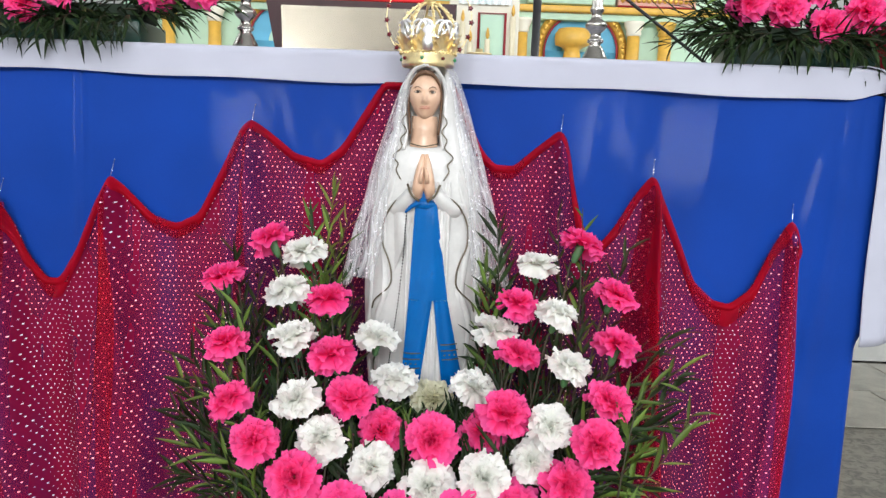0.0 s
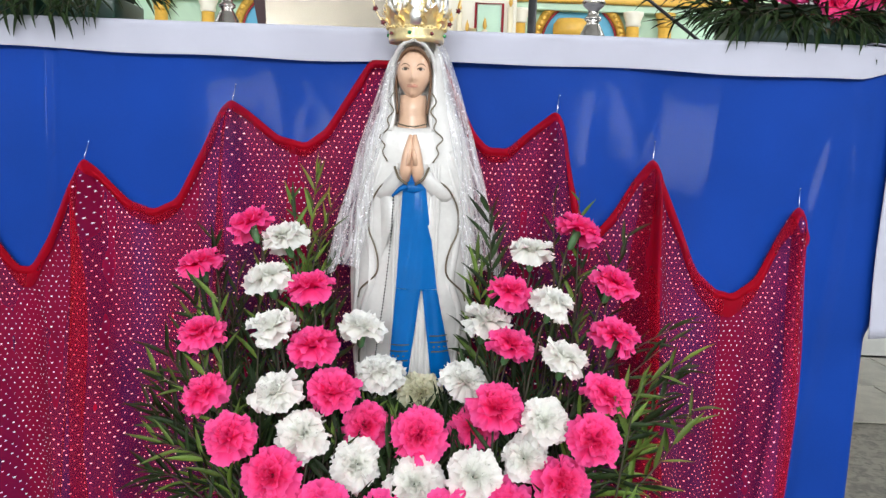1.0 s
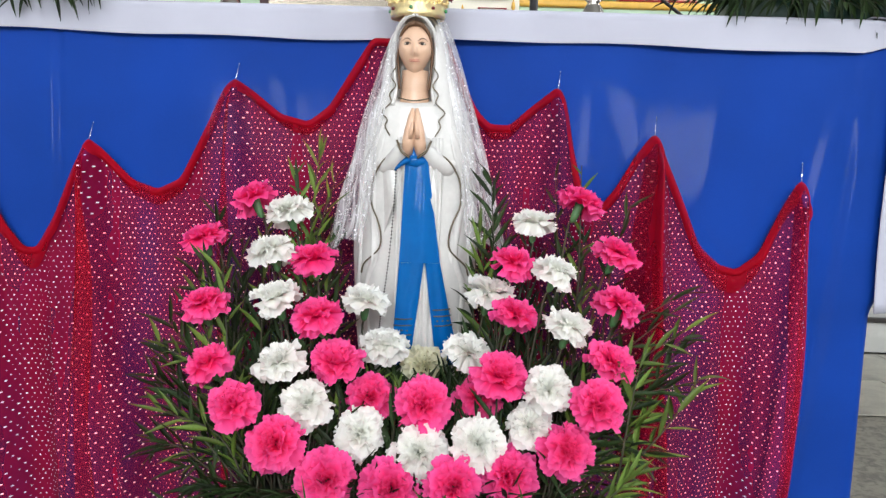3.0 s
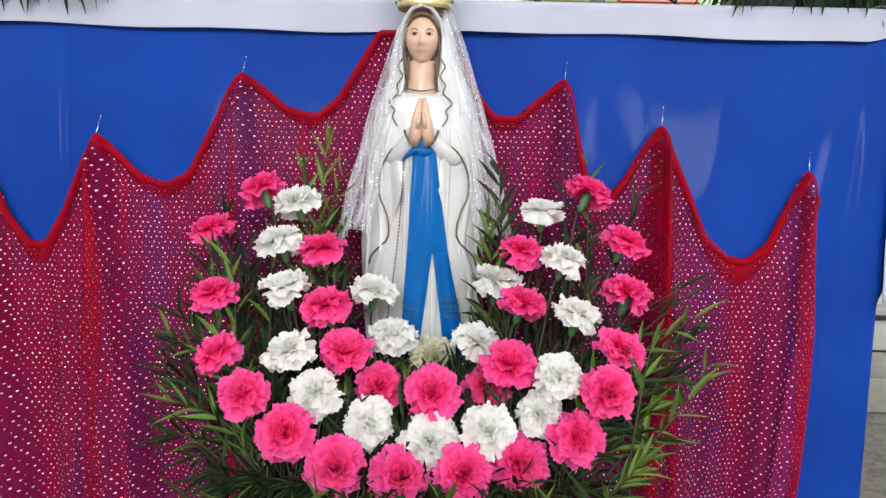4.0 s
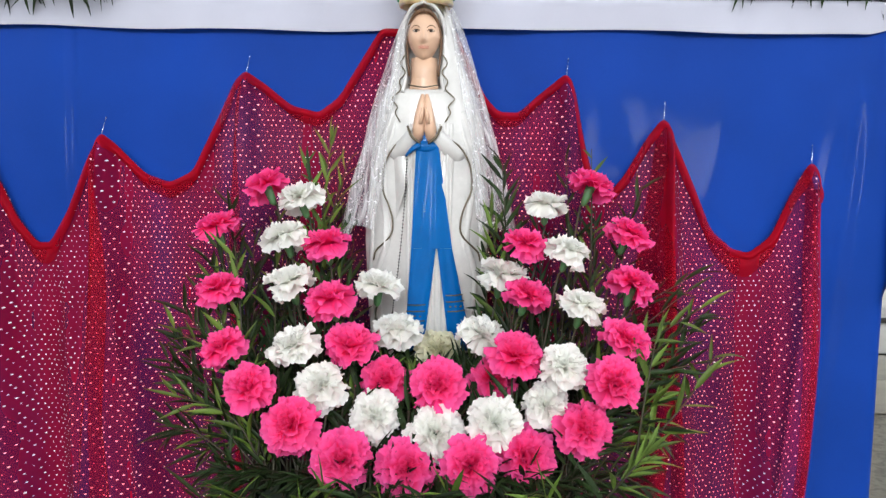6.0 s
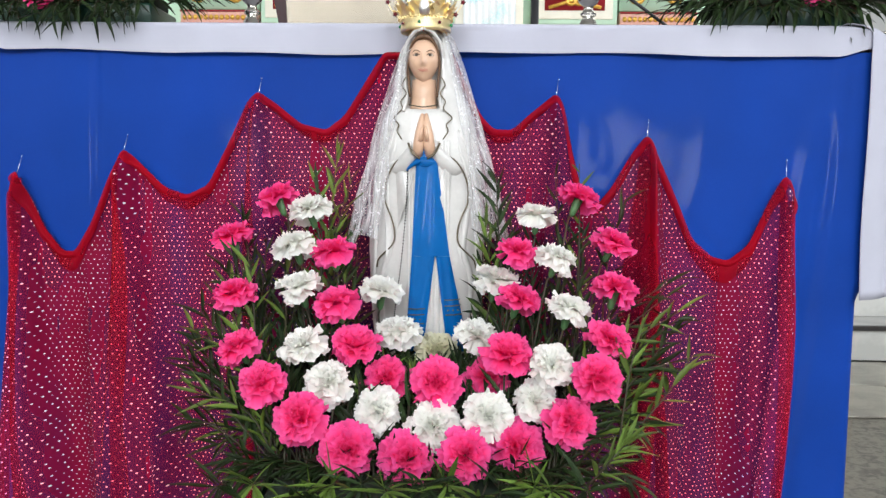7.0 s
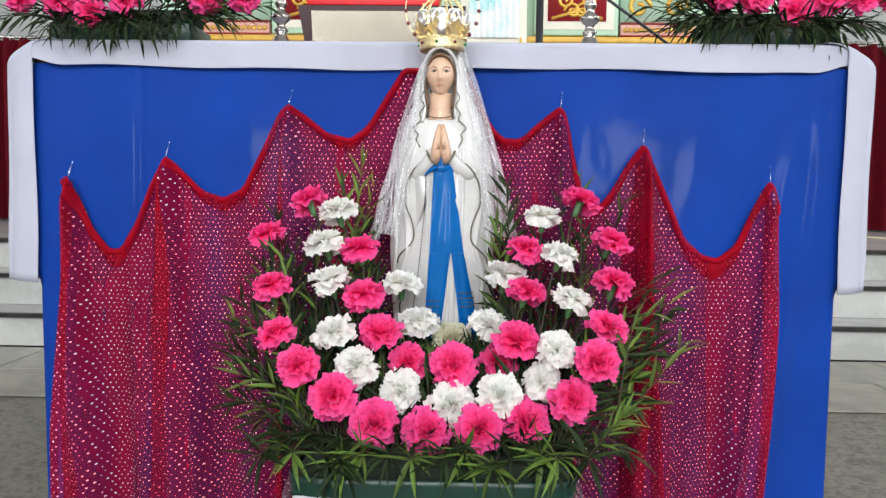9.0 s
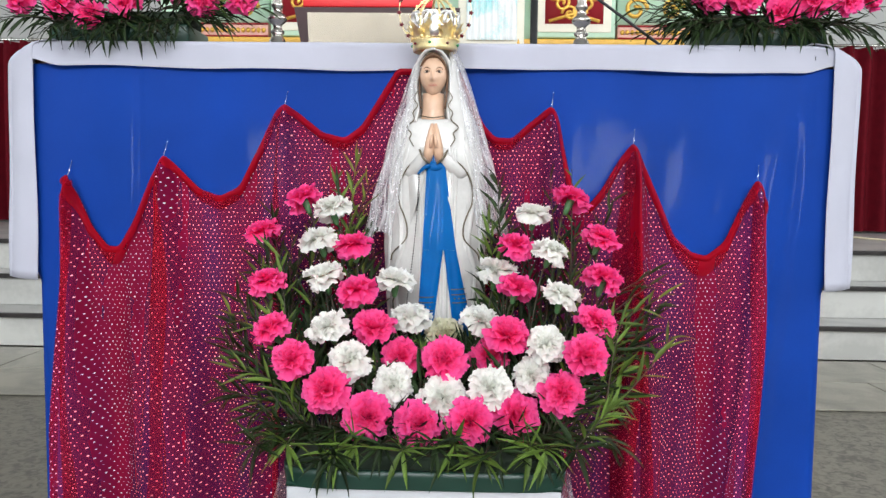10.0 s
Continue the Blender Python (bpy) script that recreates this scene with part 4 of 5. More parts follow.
BLOOMS = {"pink": [bloom_mesh(k, M["pink"], f) for k, f in ((1, 1.0), (2, 0.95), (3, 1.06), (4, 1.0))],
          "pink_flat": [bloom_mesh(k, M["pink"], f, 0.52) for k, f in ((31, 1.0), (32, 0.96), (33, 1.05), (34, 1.0), (35, 1.03))],
          "pale_pink": [bloom_mesh(k, M["pale_pink"], 1.0) for k in (7, 8, 9)],
          "white": [bloom_mesh(k, M["white"], f) for k, f in ((11, 1.0), (12, 1.06), (13, 0.95), (14, 1.1))],
          "white_flat": [bloom_mesh(k, M["white"], f, 0.52) for k, f in ((41, 1.0), (42, 0.96), (43, 1.05), (44, 1.0))],
          "cream": [bloom_mesh(21, M["cream"], 1.0, 0.3)]}
CALYX = calyx_mesh()
prand = random.Random(31)
LOOKS = {"pink": "bright pink ruffled carnation in full bloom", "pale_pink": "pale pink ruffled carnation in full bloom",
         "white": "white ruffled carnation in full bloom", "cream": "small cream carnation in bloom"}


def carnation(colour, at, axis, root, group, size=1.0):
    """A flower on its stem; the stem's foot stands in the foam."""
    at, axis, root = Vector(at), Vector(axis).normalized(), Vector(root)
    c = empty("carnation", root, LOOKS[colour] + (" among leaves in a tray" if "tray" in group else " on the altar"), "flower", group)
    turn = axis.to_track_quat("Z", "Y").to_matrix().to_4x4() @ Matrix.Rotation(prand.uniform(0, 6.28), 4, "Z")
    local = Matrix.Translation(at - root) @ turn @ Matrix.Diagonal((size, size, size, 1))
    open_flat = colour + "_flat"
    for me in prand.choice(BLOOMS[open_flat if at.z > 0.50 and open_flat in BLOOMS else colour]):
        shared("petal", me, c, local)
    shared("calyx", CALYX, c, local)
    bm = bmesh.new()
    foot = at - root - axis * 0.024 * size
    tube(bm, curve_pts([(0, 0, 0), foot * 0.5 + Vector((prand.uniform(-0.008, 0.008), 0.01, 0)), foot - axis * 0.02, foot], 9), 0.0017, 5)
    part("stem", bm, M["stem"], c)
    return c


PINK = [(-0.221, -0.175, 0.735), (-0.292, -0.182, 0.676), (-0.118, -0.232, 0.657), (-0.258, -0.281, 0.597), (-0.108, -0.279, 0.583), (-0.247, -0.323, 0.523),
        (-0.074, -0.290, 0.516), (-0.198, -0.366, 0.477), (-0.030, -0.280, 0.464), (-0.140, -0.382, 0.430), (-0.070, -0.397, 0.392), (0.008, -0.386, 0.377),
        (0.046, -0.325, 0.471), (0.151, -0.315, 0.512), (0.124, -0.275, 0.466), (0.090, -0.398, 0.386), (0.164, -0.364, 0.386), (0.237, -0.366, 0.427),
        (0.272, -0.370, 0.492), (0.298, -0.327, 0.541), (0.172, -0.268, 0.591), (0.168, -0.232, 0.660), (0.323, -0.207, 0.671), (0.316, -0.256, 0.607), (0.277, -0.142, 0.740)]
WHITE = [(-0.167, -0.185, 0.719), (-0.181, -0.219, 0.665), (-0.164, -0.276, 0.605), (-0.044, -0.207, 0.592), (-0.153, -0.308, 0.522), (-0.019, -0.218, 0.528),
         (-0.112, -0.329, 0.469), (-0.036, -0.335, 0.428), (0.043, -0.352, 0.412), (0.109, -0.244, 0.528), (0.122, -0.362, 0.433), (0.211, -0.335, 0.503),
         (0.189, -0.333, 0.449), (0.243, -0.290, 0.581), (0.137, -0.222, 0.612), (0.229, -0.265, 0.652), (0.199, -0.194, 0.714)]
TILT_BY_HEIGHT = [(0.37, 66), (0.42, 58), (0.45, 50), (0.48, 40), (0.53, 20), (0.58, 8), (0.70, -1), (0.75, -6)]


def arrange(x, y, z, colour, group="carnations in the tray"):
    tilt = radians(interp(z, TILT_BY_HEIGHT) + prand.uniform(-6, 6))
    lean = (x - 0.02) * 1.2 + prand.uniform(-0.22, 0.22)
    axis = Vector((lean, -math.sin(tilt), math.cos(tilt))).normalized()
    mid = Vector((x, y + 0.018, z)) - axis * 0.020
    root = (0.02 + (x - 0.02) * 0.62, -0.33 + 0.12 * (z - 0.4), 0.335)
    carnation(colour, mid, axis, root, group, prand.uniform(0.90, 1.04) * (1.05 if z < 0.44 else 0.98))


for x, y, z in PINK:
    arrange(x, y, z, "pale_pink" if z < 0.40 else "pink")
for x, y, z in WHITE:
    arrange(x, y, z, "white")
arrange(0.044, -0.213, 0.494, "cream")

# ---------------------------------------------------------------- leaf sprigs


def leaf_mesh(name, droop, material):
    bm = bmesh.new()

    def fn(u, v):
        w = 0.060 * math.sin(min(1.0, v * 1.02) ** 0.75 * math.pi * 0.985) + 0.003
        s = (u - 0.5) * 2
        return s * w, v, -droop * v * v + 0.030 * abs(s) * math.sin(v * math.pi)
    sheet(bm, 4, 8, fn)
    me = bpy.data.meshes.new(name)
    bm.to_mesh(me)
    bm.free()
    me.materials.append(material)
    me.polygons.foreach_set("use_smooth", [True] * len(me.polygons))
    return me


LEAVES = {k: [leaf_mesh("leaf", d, M[k]) for d in (0.0, 0.14, 0.32)] for k in ("leaf", "leaf_light")}


def sprig(base, tip, n, size, group, tone="leaf", bow=0.02, whorl=False):
    """A stem with narrow leaves along it, or a whorl of them at its end."""
    r = prand
    base, tip = Vector(base), Vector(tip)
    e = empty("leaf_sprig", base, ("light green" if tone == "leaf_light" else "dark green") + " sprig of narrow pointed leaves in the arrangement", "foliage", group)
    d = tip - base
    mid = d * 0.5 + Vector((r.uniform(-1, 1), r.uniform(-1, 1), 1)) * bow
    pts = curve_pts([(0, 0, 0), mid, d], 10)
    bm = bmesh.new()
    tube(bm, pts, [0.0019 - 0.0012 * i / 10 for i in range(11)], 5)
    part("stem", bm, M["stem"], e)
    for k in range(n):
        s = (0.80 + 0.2 * k / n) if whorl else (0.20 + 0.80 * (k + 0.5) / n)
        i = min(int(s * 10), 9)
        p = pts[i].lerp(pts[i + 1], s * 10 - i)
        ax = (pts[i + 1] - pts[i]).normalized()
        side = ax.orthogonal().normalized()
        side.rotate(Matrix.Rotation(k * 2.399 + r.uniform(-0.4, 0.4), 3, ax))
        spread = r.uniform(0.55, 1.05) * (1.35 if whorl else 1.0) * (1.0 - 0.35 * s * (not whorl))
        way = (ax * math.cos(spread) + side * math.sin(spread)).normalized()
        up = (Vector((0, -0.4, 1)) + side * 0.3 + Vector((r.uniform(-0.4, 0.4), r.uniform(-0.4, 0.4), 0))).normalized()
        xax = way.cross(up).normalized()
        zax = xax.cross(way)
        ln = size * r.uniform(0.7, 1.15) * (1 - 0.25 * s * (not whorl))
        m = Matrix((xax, way, zax)).transposed().to_4x4()
        m = Matrix.Translation(p) @ m @ Matrix.Diagonal((ln * r.uniform(0.85, 1.15), ln, ln, 1))
        shared("leaf", r.choice(LEAVES[tone]), e, m)
    return e


G = "leaf sprigs in the tray"
# fans at both sides of the tray
for k in range(15):
    t = k / 14
    z = 0.34 + 0.30 * t
    sprig((-0.17, -0.30 - 0.06 * (1 - t), 0.335), (-0.268 - 0.045 * math.sin(t * 2.6) + prand.uniform(-0.02, 0.02), -0.33 + 0.15 * t + prand.uniform(-0.04, 0.03), z), 18, 0.064, G, "leaf_light" if k in (2, 5, 9, 12) else "leaf", 0.03)
for k in range(15):
    t = k / 14
    z = 0.34 + 0.27 * t
    sprig((0.21, -0.30 - 0.06 * (1 - t), 0.335), (0.315 + 0.115 * t + prand.uniform(-0.02, 0.02), -0.35 + 0.17 * t + prand.uniform(-0.03, 0.03), z), 16, 0.064, G, "leaf_light" if k in (3, 6, 9, 12) else "leaf", 0.04)
# sprigs beside the statue
for b, tp, n, s, tone in (((-0.13, -0.20, 0.50), (-0.128, -0.105, 0.800), 26, 0.060, "leaf_light"), ((-0.13, -0.19, 0.50), (-0.098, -0.120, 0.765), 16, 0.060, "leaf_light"), ((-0.14, -0.19, 0.50), (-0.165, -0.110, 0.765), 14, 0.055, "leaf_light"), ((-0.19, -0.18, 0.45), (-0.155, -0.12, 0.740), 10, 0.065, "leaf"),
                          ((0.16, -0.20, 0.48), (0.135, -0.14, 0.762), 26, 0.072, "leaf"), ((0.16, -0.20, 0.45), (0.118, -0.150, 0.690), 22, 0.076, "leaf_light"),
                          ((0.24, -0.16, 0.5), (0.235, -0.10, 0.775), 9, 0.060, "leaf"), ((0.27, -0.16, 0.5), (0.275, -0.10, 0.785), 7, 0.05, "leaf_light"),
                          ((0.30, -0.2, 0.5), (0.345, -0.14, 0.730), 11, 0.06, "leaf"), ((-0.24, -0.2, 0.5), (-0.285, -0.12, 0.70), 10, 0.06, "leaf"),
                          ((-0.22, -0.3, 0.4), (-0.24, -0.24, 0.63), 10, 0.065, "leaf_light"), ((0.13, -0.22, 0.4), (0.105, -0.15, 0.58), 10, 0.065, "leaf"),
                          ((0.30, -0.34, 0.36), (0.335, -0.30, 0.545), 9, 0.07, "leaf_light"), ((0.24, -0.40, 0.34), (0.300, -0.41, 0.420), 18, 0.058, "leaf_light"),
                          ((0.28, -0.34, 0.36), (0.43, -0.25, 0.50), 12, 0.08, "leaf_light"), ((-0.15, -0.24, 0.4), (-0.10, -0.20, 0.62), 9, 0.06, "leaf")):
    sprig(b, tp, n, s, G, tone, 0.015)
# filling between the flowers
for k in range(150):
    x = -0.26 + 0.56 * ((k * 0.618) % 1.0)
    top = prand.uniform(0.40, 0.70)
    if abs(x - 0.022) < 0.10:
        top = min(top, 0.47)
    y = interp(top, [(0.37, -0.345), (0.5, -0.275), (0.6, -0.225), (0.72, -0.14)]) + prand.uniform(0.055, 0.125)
    sprig((0.02 + (x - 0.02) * 0.8, -0.33 + prand.uniform(-0.05, 0.06), 0.335), (x + prand.uniform(-0.03, 0.03), y, top), 12, 0.060, G, "leaf_light" if k % 10 == 0 else "leaf", 0.02)
# fringe along the front of the tray
for k in range(17):
    x = -0.21 + 0.465 * k / 16 + prand.uniform(-0.012, 0.012)
    z = prand.uniform(0.345, 0.372)
    sprig((x, -0.37, 0.345), (x + prand.uniform(-0.02, 0.02), -0.440 - prand.uniform(0, 0.02), z), 11, 0.057, G, "leaf_light" if k % 2 else "leaf", 0.006, whorl=True)

for k in range(30):
    x = -0.23 + 0.50 * k / 29 + prand.uniform(-0.012, 0.012)
    sprig((0.02 + (x - 0.02) * 0.8, -0.34, 0.345), (x + prand.uniform(-0.02, 0.02), -0.362 - prand.uniform(0, 0.045), prand.uniform(0.345, 0.372)), 12, 0.055, G, "leaf", 0.01)

# tray, foam and its stand
tray = empty("flower_tray", (0.02, -0.345, 0.299), "dark green plastic flower tray on a white stand", "tray")
bm = bmesh.new()


def tray_fn(u, v):
    a = u * math.tau
    hx, hy = (0.212, 0.100) if v < 0.6 else (0.207, 0.095)
    c, s = math.cos(a), math.sin(a)
    k = (abs(c) ** 8 + abs(s) ** 8) ** (-1 / 8)
    hgt = v / 0.6 * 0.034 if v < 0.6 else 0.034 - (v - 0.6) / 0.4 * 0.028
    flare = 1 + 0.03 * min(v, 0.6)
    return c * k * hx * flare, s * k * hy * flare, hgt


sheet(bm, 64, 6, tray_fn, closed=True)
box(bm, -0.205, 0.205, -0.093, 0.093, 0.0, 0.005)
part("tub", bm, M["tray"], tray)
part("foam_block", one_box(-0.195, 0.195, -0.085, 0.085, 0.006, 0.045, 0.006), M["foam"], tray, "dark green wet floral foam")
stand = empty("flower_stand", (0.02, -0.345, 0), "white boxed stand wrapped in clear film under the tray", "stand")
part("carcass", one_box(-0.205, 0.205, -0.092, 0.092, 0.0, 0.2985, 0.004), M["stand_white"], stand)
for sx in (-1, 1):
    bm = bmesh.new()
    sheet(bm, 10, 14, lambda u, v, sx=sx: (sx * (0.214 + 0.012 * math.sin(v * 9 + u * 4) + 0.02 * v), -0.10 + 0.19 * u, 0.30 - 0.28 * v))
    part("film_wrap", bm, M["plastic"], stand, "crinkled clear film")

# ---------------------------------------------------------------- on the altar
for nm, tx0, tx1, blooms in (("west", -0.785, -0.495, [(-0.700, 1.092), (-0.765, 1.115), (-0.628, 1.120), (-0.470, 1.122), (-0.395, 1.130), (-0.840, 1.125), (-0.555, 1.150), (-0.67, 1.165), (-0.76, 1.17), (-0.49, 1.18)]),
                             ("east", 0.548, 0.797, [(0.710, 1.104), (0.635, 1.132), (0.771, 1.130), (0.832, 1.132), (0.567, 1.138), (0.690, 1.165), (0.885, 1.140), (0.78, 1.18), (0.61, 1.18)])):
    c = (tx0 + tx1) / 2
    t2 = empty("flower_tray", (c, 0.10, 1.0335), "dark green foam tray of flowers standing on the white altar cloth", "tray", "flower trays on the altar")
    part("tub", one_box(tx0 - c, tx1 - c, -0.06, 0.07, 0, 0.042, 0.005), M["tray"], t2)
    part("foam_block", one_box(tx0 - c + 0.01, tx1 - c - 0.01, -0.05, 0.06, 0.043, 0.070, 0.008), M["foam"], t2, "dark green wet floral foam")
    for i, (x, z) in enumerate(blooms):
        y = 0.055 if z < 1.14 else 0.09
        ax = Vector(((x - c) * 3.5, -1.0 if z < 1.14 else -0.4, 0.35 if z < 1.14 else 1.0))
        carnation("pink", (x, y, z), ax, (c + (x - c) * 0.6, 0.105, 1.085), "carnations on the altar", 1.0)
    for k in range(44):
        a = k / 43
        x = tx0 - 0.03 + (tx1 - tx0 + 0.06) * a
        low = prand.random()
        if k % 3 == 0:
            tip = (x + (x - c) * 0.3, -0.012 - 0.02 * low, 1.045 + 0.025 * low)
        elif k % 3 == 1:
            tip = (c + (x - c) * 1.75, 0.02 + 0.05 * low, 1.065 + 0.06 * low)
        else:
            tip = (c + (x - c) * 1.2, 0.08 + 0.06 * low, 1.13 + 0.07 * low)
        if nm == "west" and k % 3 == 0:
            tip = (c + 0.02 + (x - c) * 0.75, -0.030 - 0.02 * low, 1.030 + 0.02 * low)
        sprig((c + (x - c) * 0.7, 0.06, 1.080), tip, 11, 0.066, "leaf sprigs on the altar", "leaf", 0.012)

for c, inner in ((-0.60, 1), (0.66, -1)):
    for k in range(20):
        far = prand.uniform(0.0, 0.12)
        sprig((c + inner * 0.06, 0.09, 1.085), (c + inner * (0.10 + far), prand.uniform(0.03, 0.13), 1.065 + prand.uniform(0.0, 0.14)), 13, 0.060, "leaf sprigs on the altar", "leaf_light" if k % 7 == 0 else "leaf", 0.012)

prof = [(0.044, 0.0), (0.044, 0.004), (0.027, 0.008), (0.022, 0.018), (0.014, 0.034), (0.010, 0.040), (0.015, 0.044), (0.015, 0.048), (0.010, 0.052), (0.009, 0.060), (0.018, 0.068), (0.021, 0.074),
        (0.018, 0.080), (0.010, 0.086), (0.009, 0.096), (0.013, 0.100), (0.013, 0.104), (0.010, 0.110), (0.009, 0.150), (0.014, 0.158), (0.016, 0.166), (0.010, 0.172), (0.026, 0.186), (0.028, 0.190)]
for x in (-0.335, 0.321):
    cs = empty("candlestick", (x, 0.14, 1.0335), "turned silver candlestick standing on the altar cloth", "candlestick", "pair of candlesticks")
    bm = bmesh.new()
    lathe(bm, prof[:7], 28)
    part("foot", bm, M["pewter"], cs)
    bm = bmesh.new()
    lathe(bm, prof[6:], 28)
    part("shaft", bm, M["pewter"], cs)

ms = empty("missal_stand", (-0.125, 0.20, 1.0335), "maroon book stand with a polished steel front plate", "book stand")
bm = bmesh.new()
vs = box(bm, -0.165, 0.165, 0.0, 0.16, 0.0, 0.112, 0.0)
for v in vs:
    if v.co.z > 0.04:
        v.co.x *= 1.12
        v.co.y -= 0.010
part("body", bm, M["maroon"], ms, smooth=False)
bm = bmesh.new()
vs = box(bm, -0.152, 0.152, -0.010, -0.002, 0.002, 0.100, 0.001)
for v in bm.verts:
    if v.co.z > 0.04:
        v.co.x *= 1.02
        v.co.y -= 0.004
part("front_plate", bm, M["steel"], ms, "polished steel plate", smooth=False)
bk = empty("missal", (-0.125, 0.21, 1.1460), "thick red bound book lying on the stand", "book")
part("cover", one_box(-0.165, 0.125, -0.02, 0.17, 0.0, 0.030, 0.003), M["red_book"], bk)
part("page_block", one_box(-0.155, 0.115, -0.012, 0.16, 0.031, 0.05, 0.003), M["page"], bk)

# microphone stand behind the altar
mic = empty("microphone_stand", (0.275, 0.78, 0), "black microphone stand behind the altar with a slanting boom", "microphone stand")
bm = bmesh.new()
tube(bm, [(0, 0, 0.02), (0, 0, 1.62)], 0.011, 14)
part("pole", bm, M["black"], mic)
bm = bmesh.new()
lathe(bm, [(0.13, 0.0), (0.13, 0.012), (0.03, 0.022), (0.014, 0.03)], 28)
part("base_plate", bm, M["black"], mic)
bm = bmesh.new()
tube(bm, [(0.0, 0.0, 1.444), (0.245, 0.0, 1.27), (0.50, 0.0, 1.089)], 0.0045, 8)
part("boom", bm, M["black"], mic)
dish = empty("candle_dish", (0.108, 0.24, 1.0335), "small brass candle dish on the altar", "candle holder")
bm = bmesh.new()
lathe(bm, [(0.020, 0.0), (0.020, 0.003), (0.007, 0.008), (0.006, 0.018), (0.024, 0.024), (0.026, 0.027), (0.008, 0.026), (0.0075, 0.036)], 20)
part("dish", bm, M["gold"], dish)

# ---------------------------------------------------------------- high altar behind
RY = 3.80
ret = empty("reredos", (0, RY, DAIS), "painted mint and gilded carved reredos behind the altar", "reredos")


def rpart(name, bm, m, label="", smooth=True):
    for v in bm.verts:
        v.co.z -= DAIS
    return part(name, bm, m, ret, label, smooth)


rpart("backboard", one_box(-2.05, 2.25, 0.06, 0.25, DAIS, 2.6), M["mint"], smooth=False)
rpart("plinth", one_box(-2.1, 2.3, -0.25, 0.06, DAIS, 1.30, 0.01), M["ivory"], smooth=False)
for x in (-1.80, -1.50, -0.62, 0.49, 1.215, 1.42):
    bm = bmesh.new()
    lathe(bm, [(0.060, 1.30), (0.060, 1.33), (0.045, 1.36), (0.042, 1.40), (0.040, 1.60)], 20, (x, -0.02, 0))
    rpart("column", bm, M["ochre"])
    bm = bmesh.new()
    lathe(bm, [(0.042, 1.60), (0.050, 1.612), (0.046, 1.63), (0.062, 1.67), (0.066, 1.69)], 20, (x, -0.02, 0))
    rpart("capital", bm, M["gilding"] if x in (1.42, -1.80) else M["ivory"])
for x in (-1.05, 0.885):
    bm = bmesh.new()
    sheet(bm, 28, 6, lambda u, v, x=x: (x - math.cos(u * math.pi) * 0.235 * v, 0.045 + 0.03 * (1 - v), 1.50 + math.sin(u * math.pi) * 0.235 * v))
    box(bm, x - 0.235, x + 0.235, 0.046, 0.058, 1.30, 1.50)
    rpart("niche", bm, M["sky_blue"], "blue painted round-headed niche")
    bm = bmesh.new()
    pts = [(x - math.cos(a / 24 * math.pi) * 0.275, 0.03, 1.50 + math.sin(a / 24 * math.pi) * 0.275) for a in range(25)]
    tube(bm, [(x - 0.275, 0.03, 1.30)] + pts + [(x + 0.275, 0.03, 1.30)], 0.030, 10)
    for p in pts:
        ball(bm, (p[0], 0.0, p[2]), 0.016, 1)
    rpart("arch_moulding", bm, M["gilding"], "gilded beaded arch")
    bm = bmesh.new()
    pts = [(x - math.cos(a / 24 * math.pi) * 0.238, 0.025, 1.50 + math.sin(a / 24 * math.pi) * 0.238) for a in range(25)]
    tube(bm, [(x - 0.238, 0.025, 1.30)] + pts + [(x + 0.238, 0.025, 1.30)], 0.007, 8)
    rpart("arch_line", bm, M["crimson"])
bm = bmesh.new()
lathe(bm, [(0.085, 1.30), (0.078, 1.38), (0.055, 1.46), (0.050, 1.50), (0.070, 1.515), (0.110, 1.53), (0.116, 1.56), (0.112, 1.60), (0.090, 1.63), (0.0, 1.64)], 20, (0.82, -0.04, 0))
rpart("urn", bm, M["ochre"], "yellow ochre carved urn in the niche")
bm = bmesh.new()
for k in range(4):
    sheet(bm, 8, 6, lambda u, v, k=k: (-1.05 - 0.02 + 0.16 * v + 0.02 * k, 0.0 - 0.02 * math.sin(u * 3), 1.38 + 0.055 * k + 0.07 * (u - 0.5) - 0.13 * v * v))
rpart("carved_wing", bm, M["silver"], "silvered carved feathers")
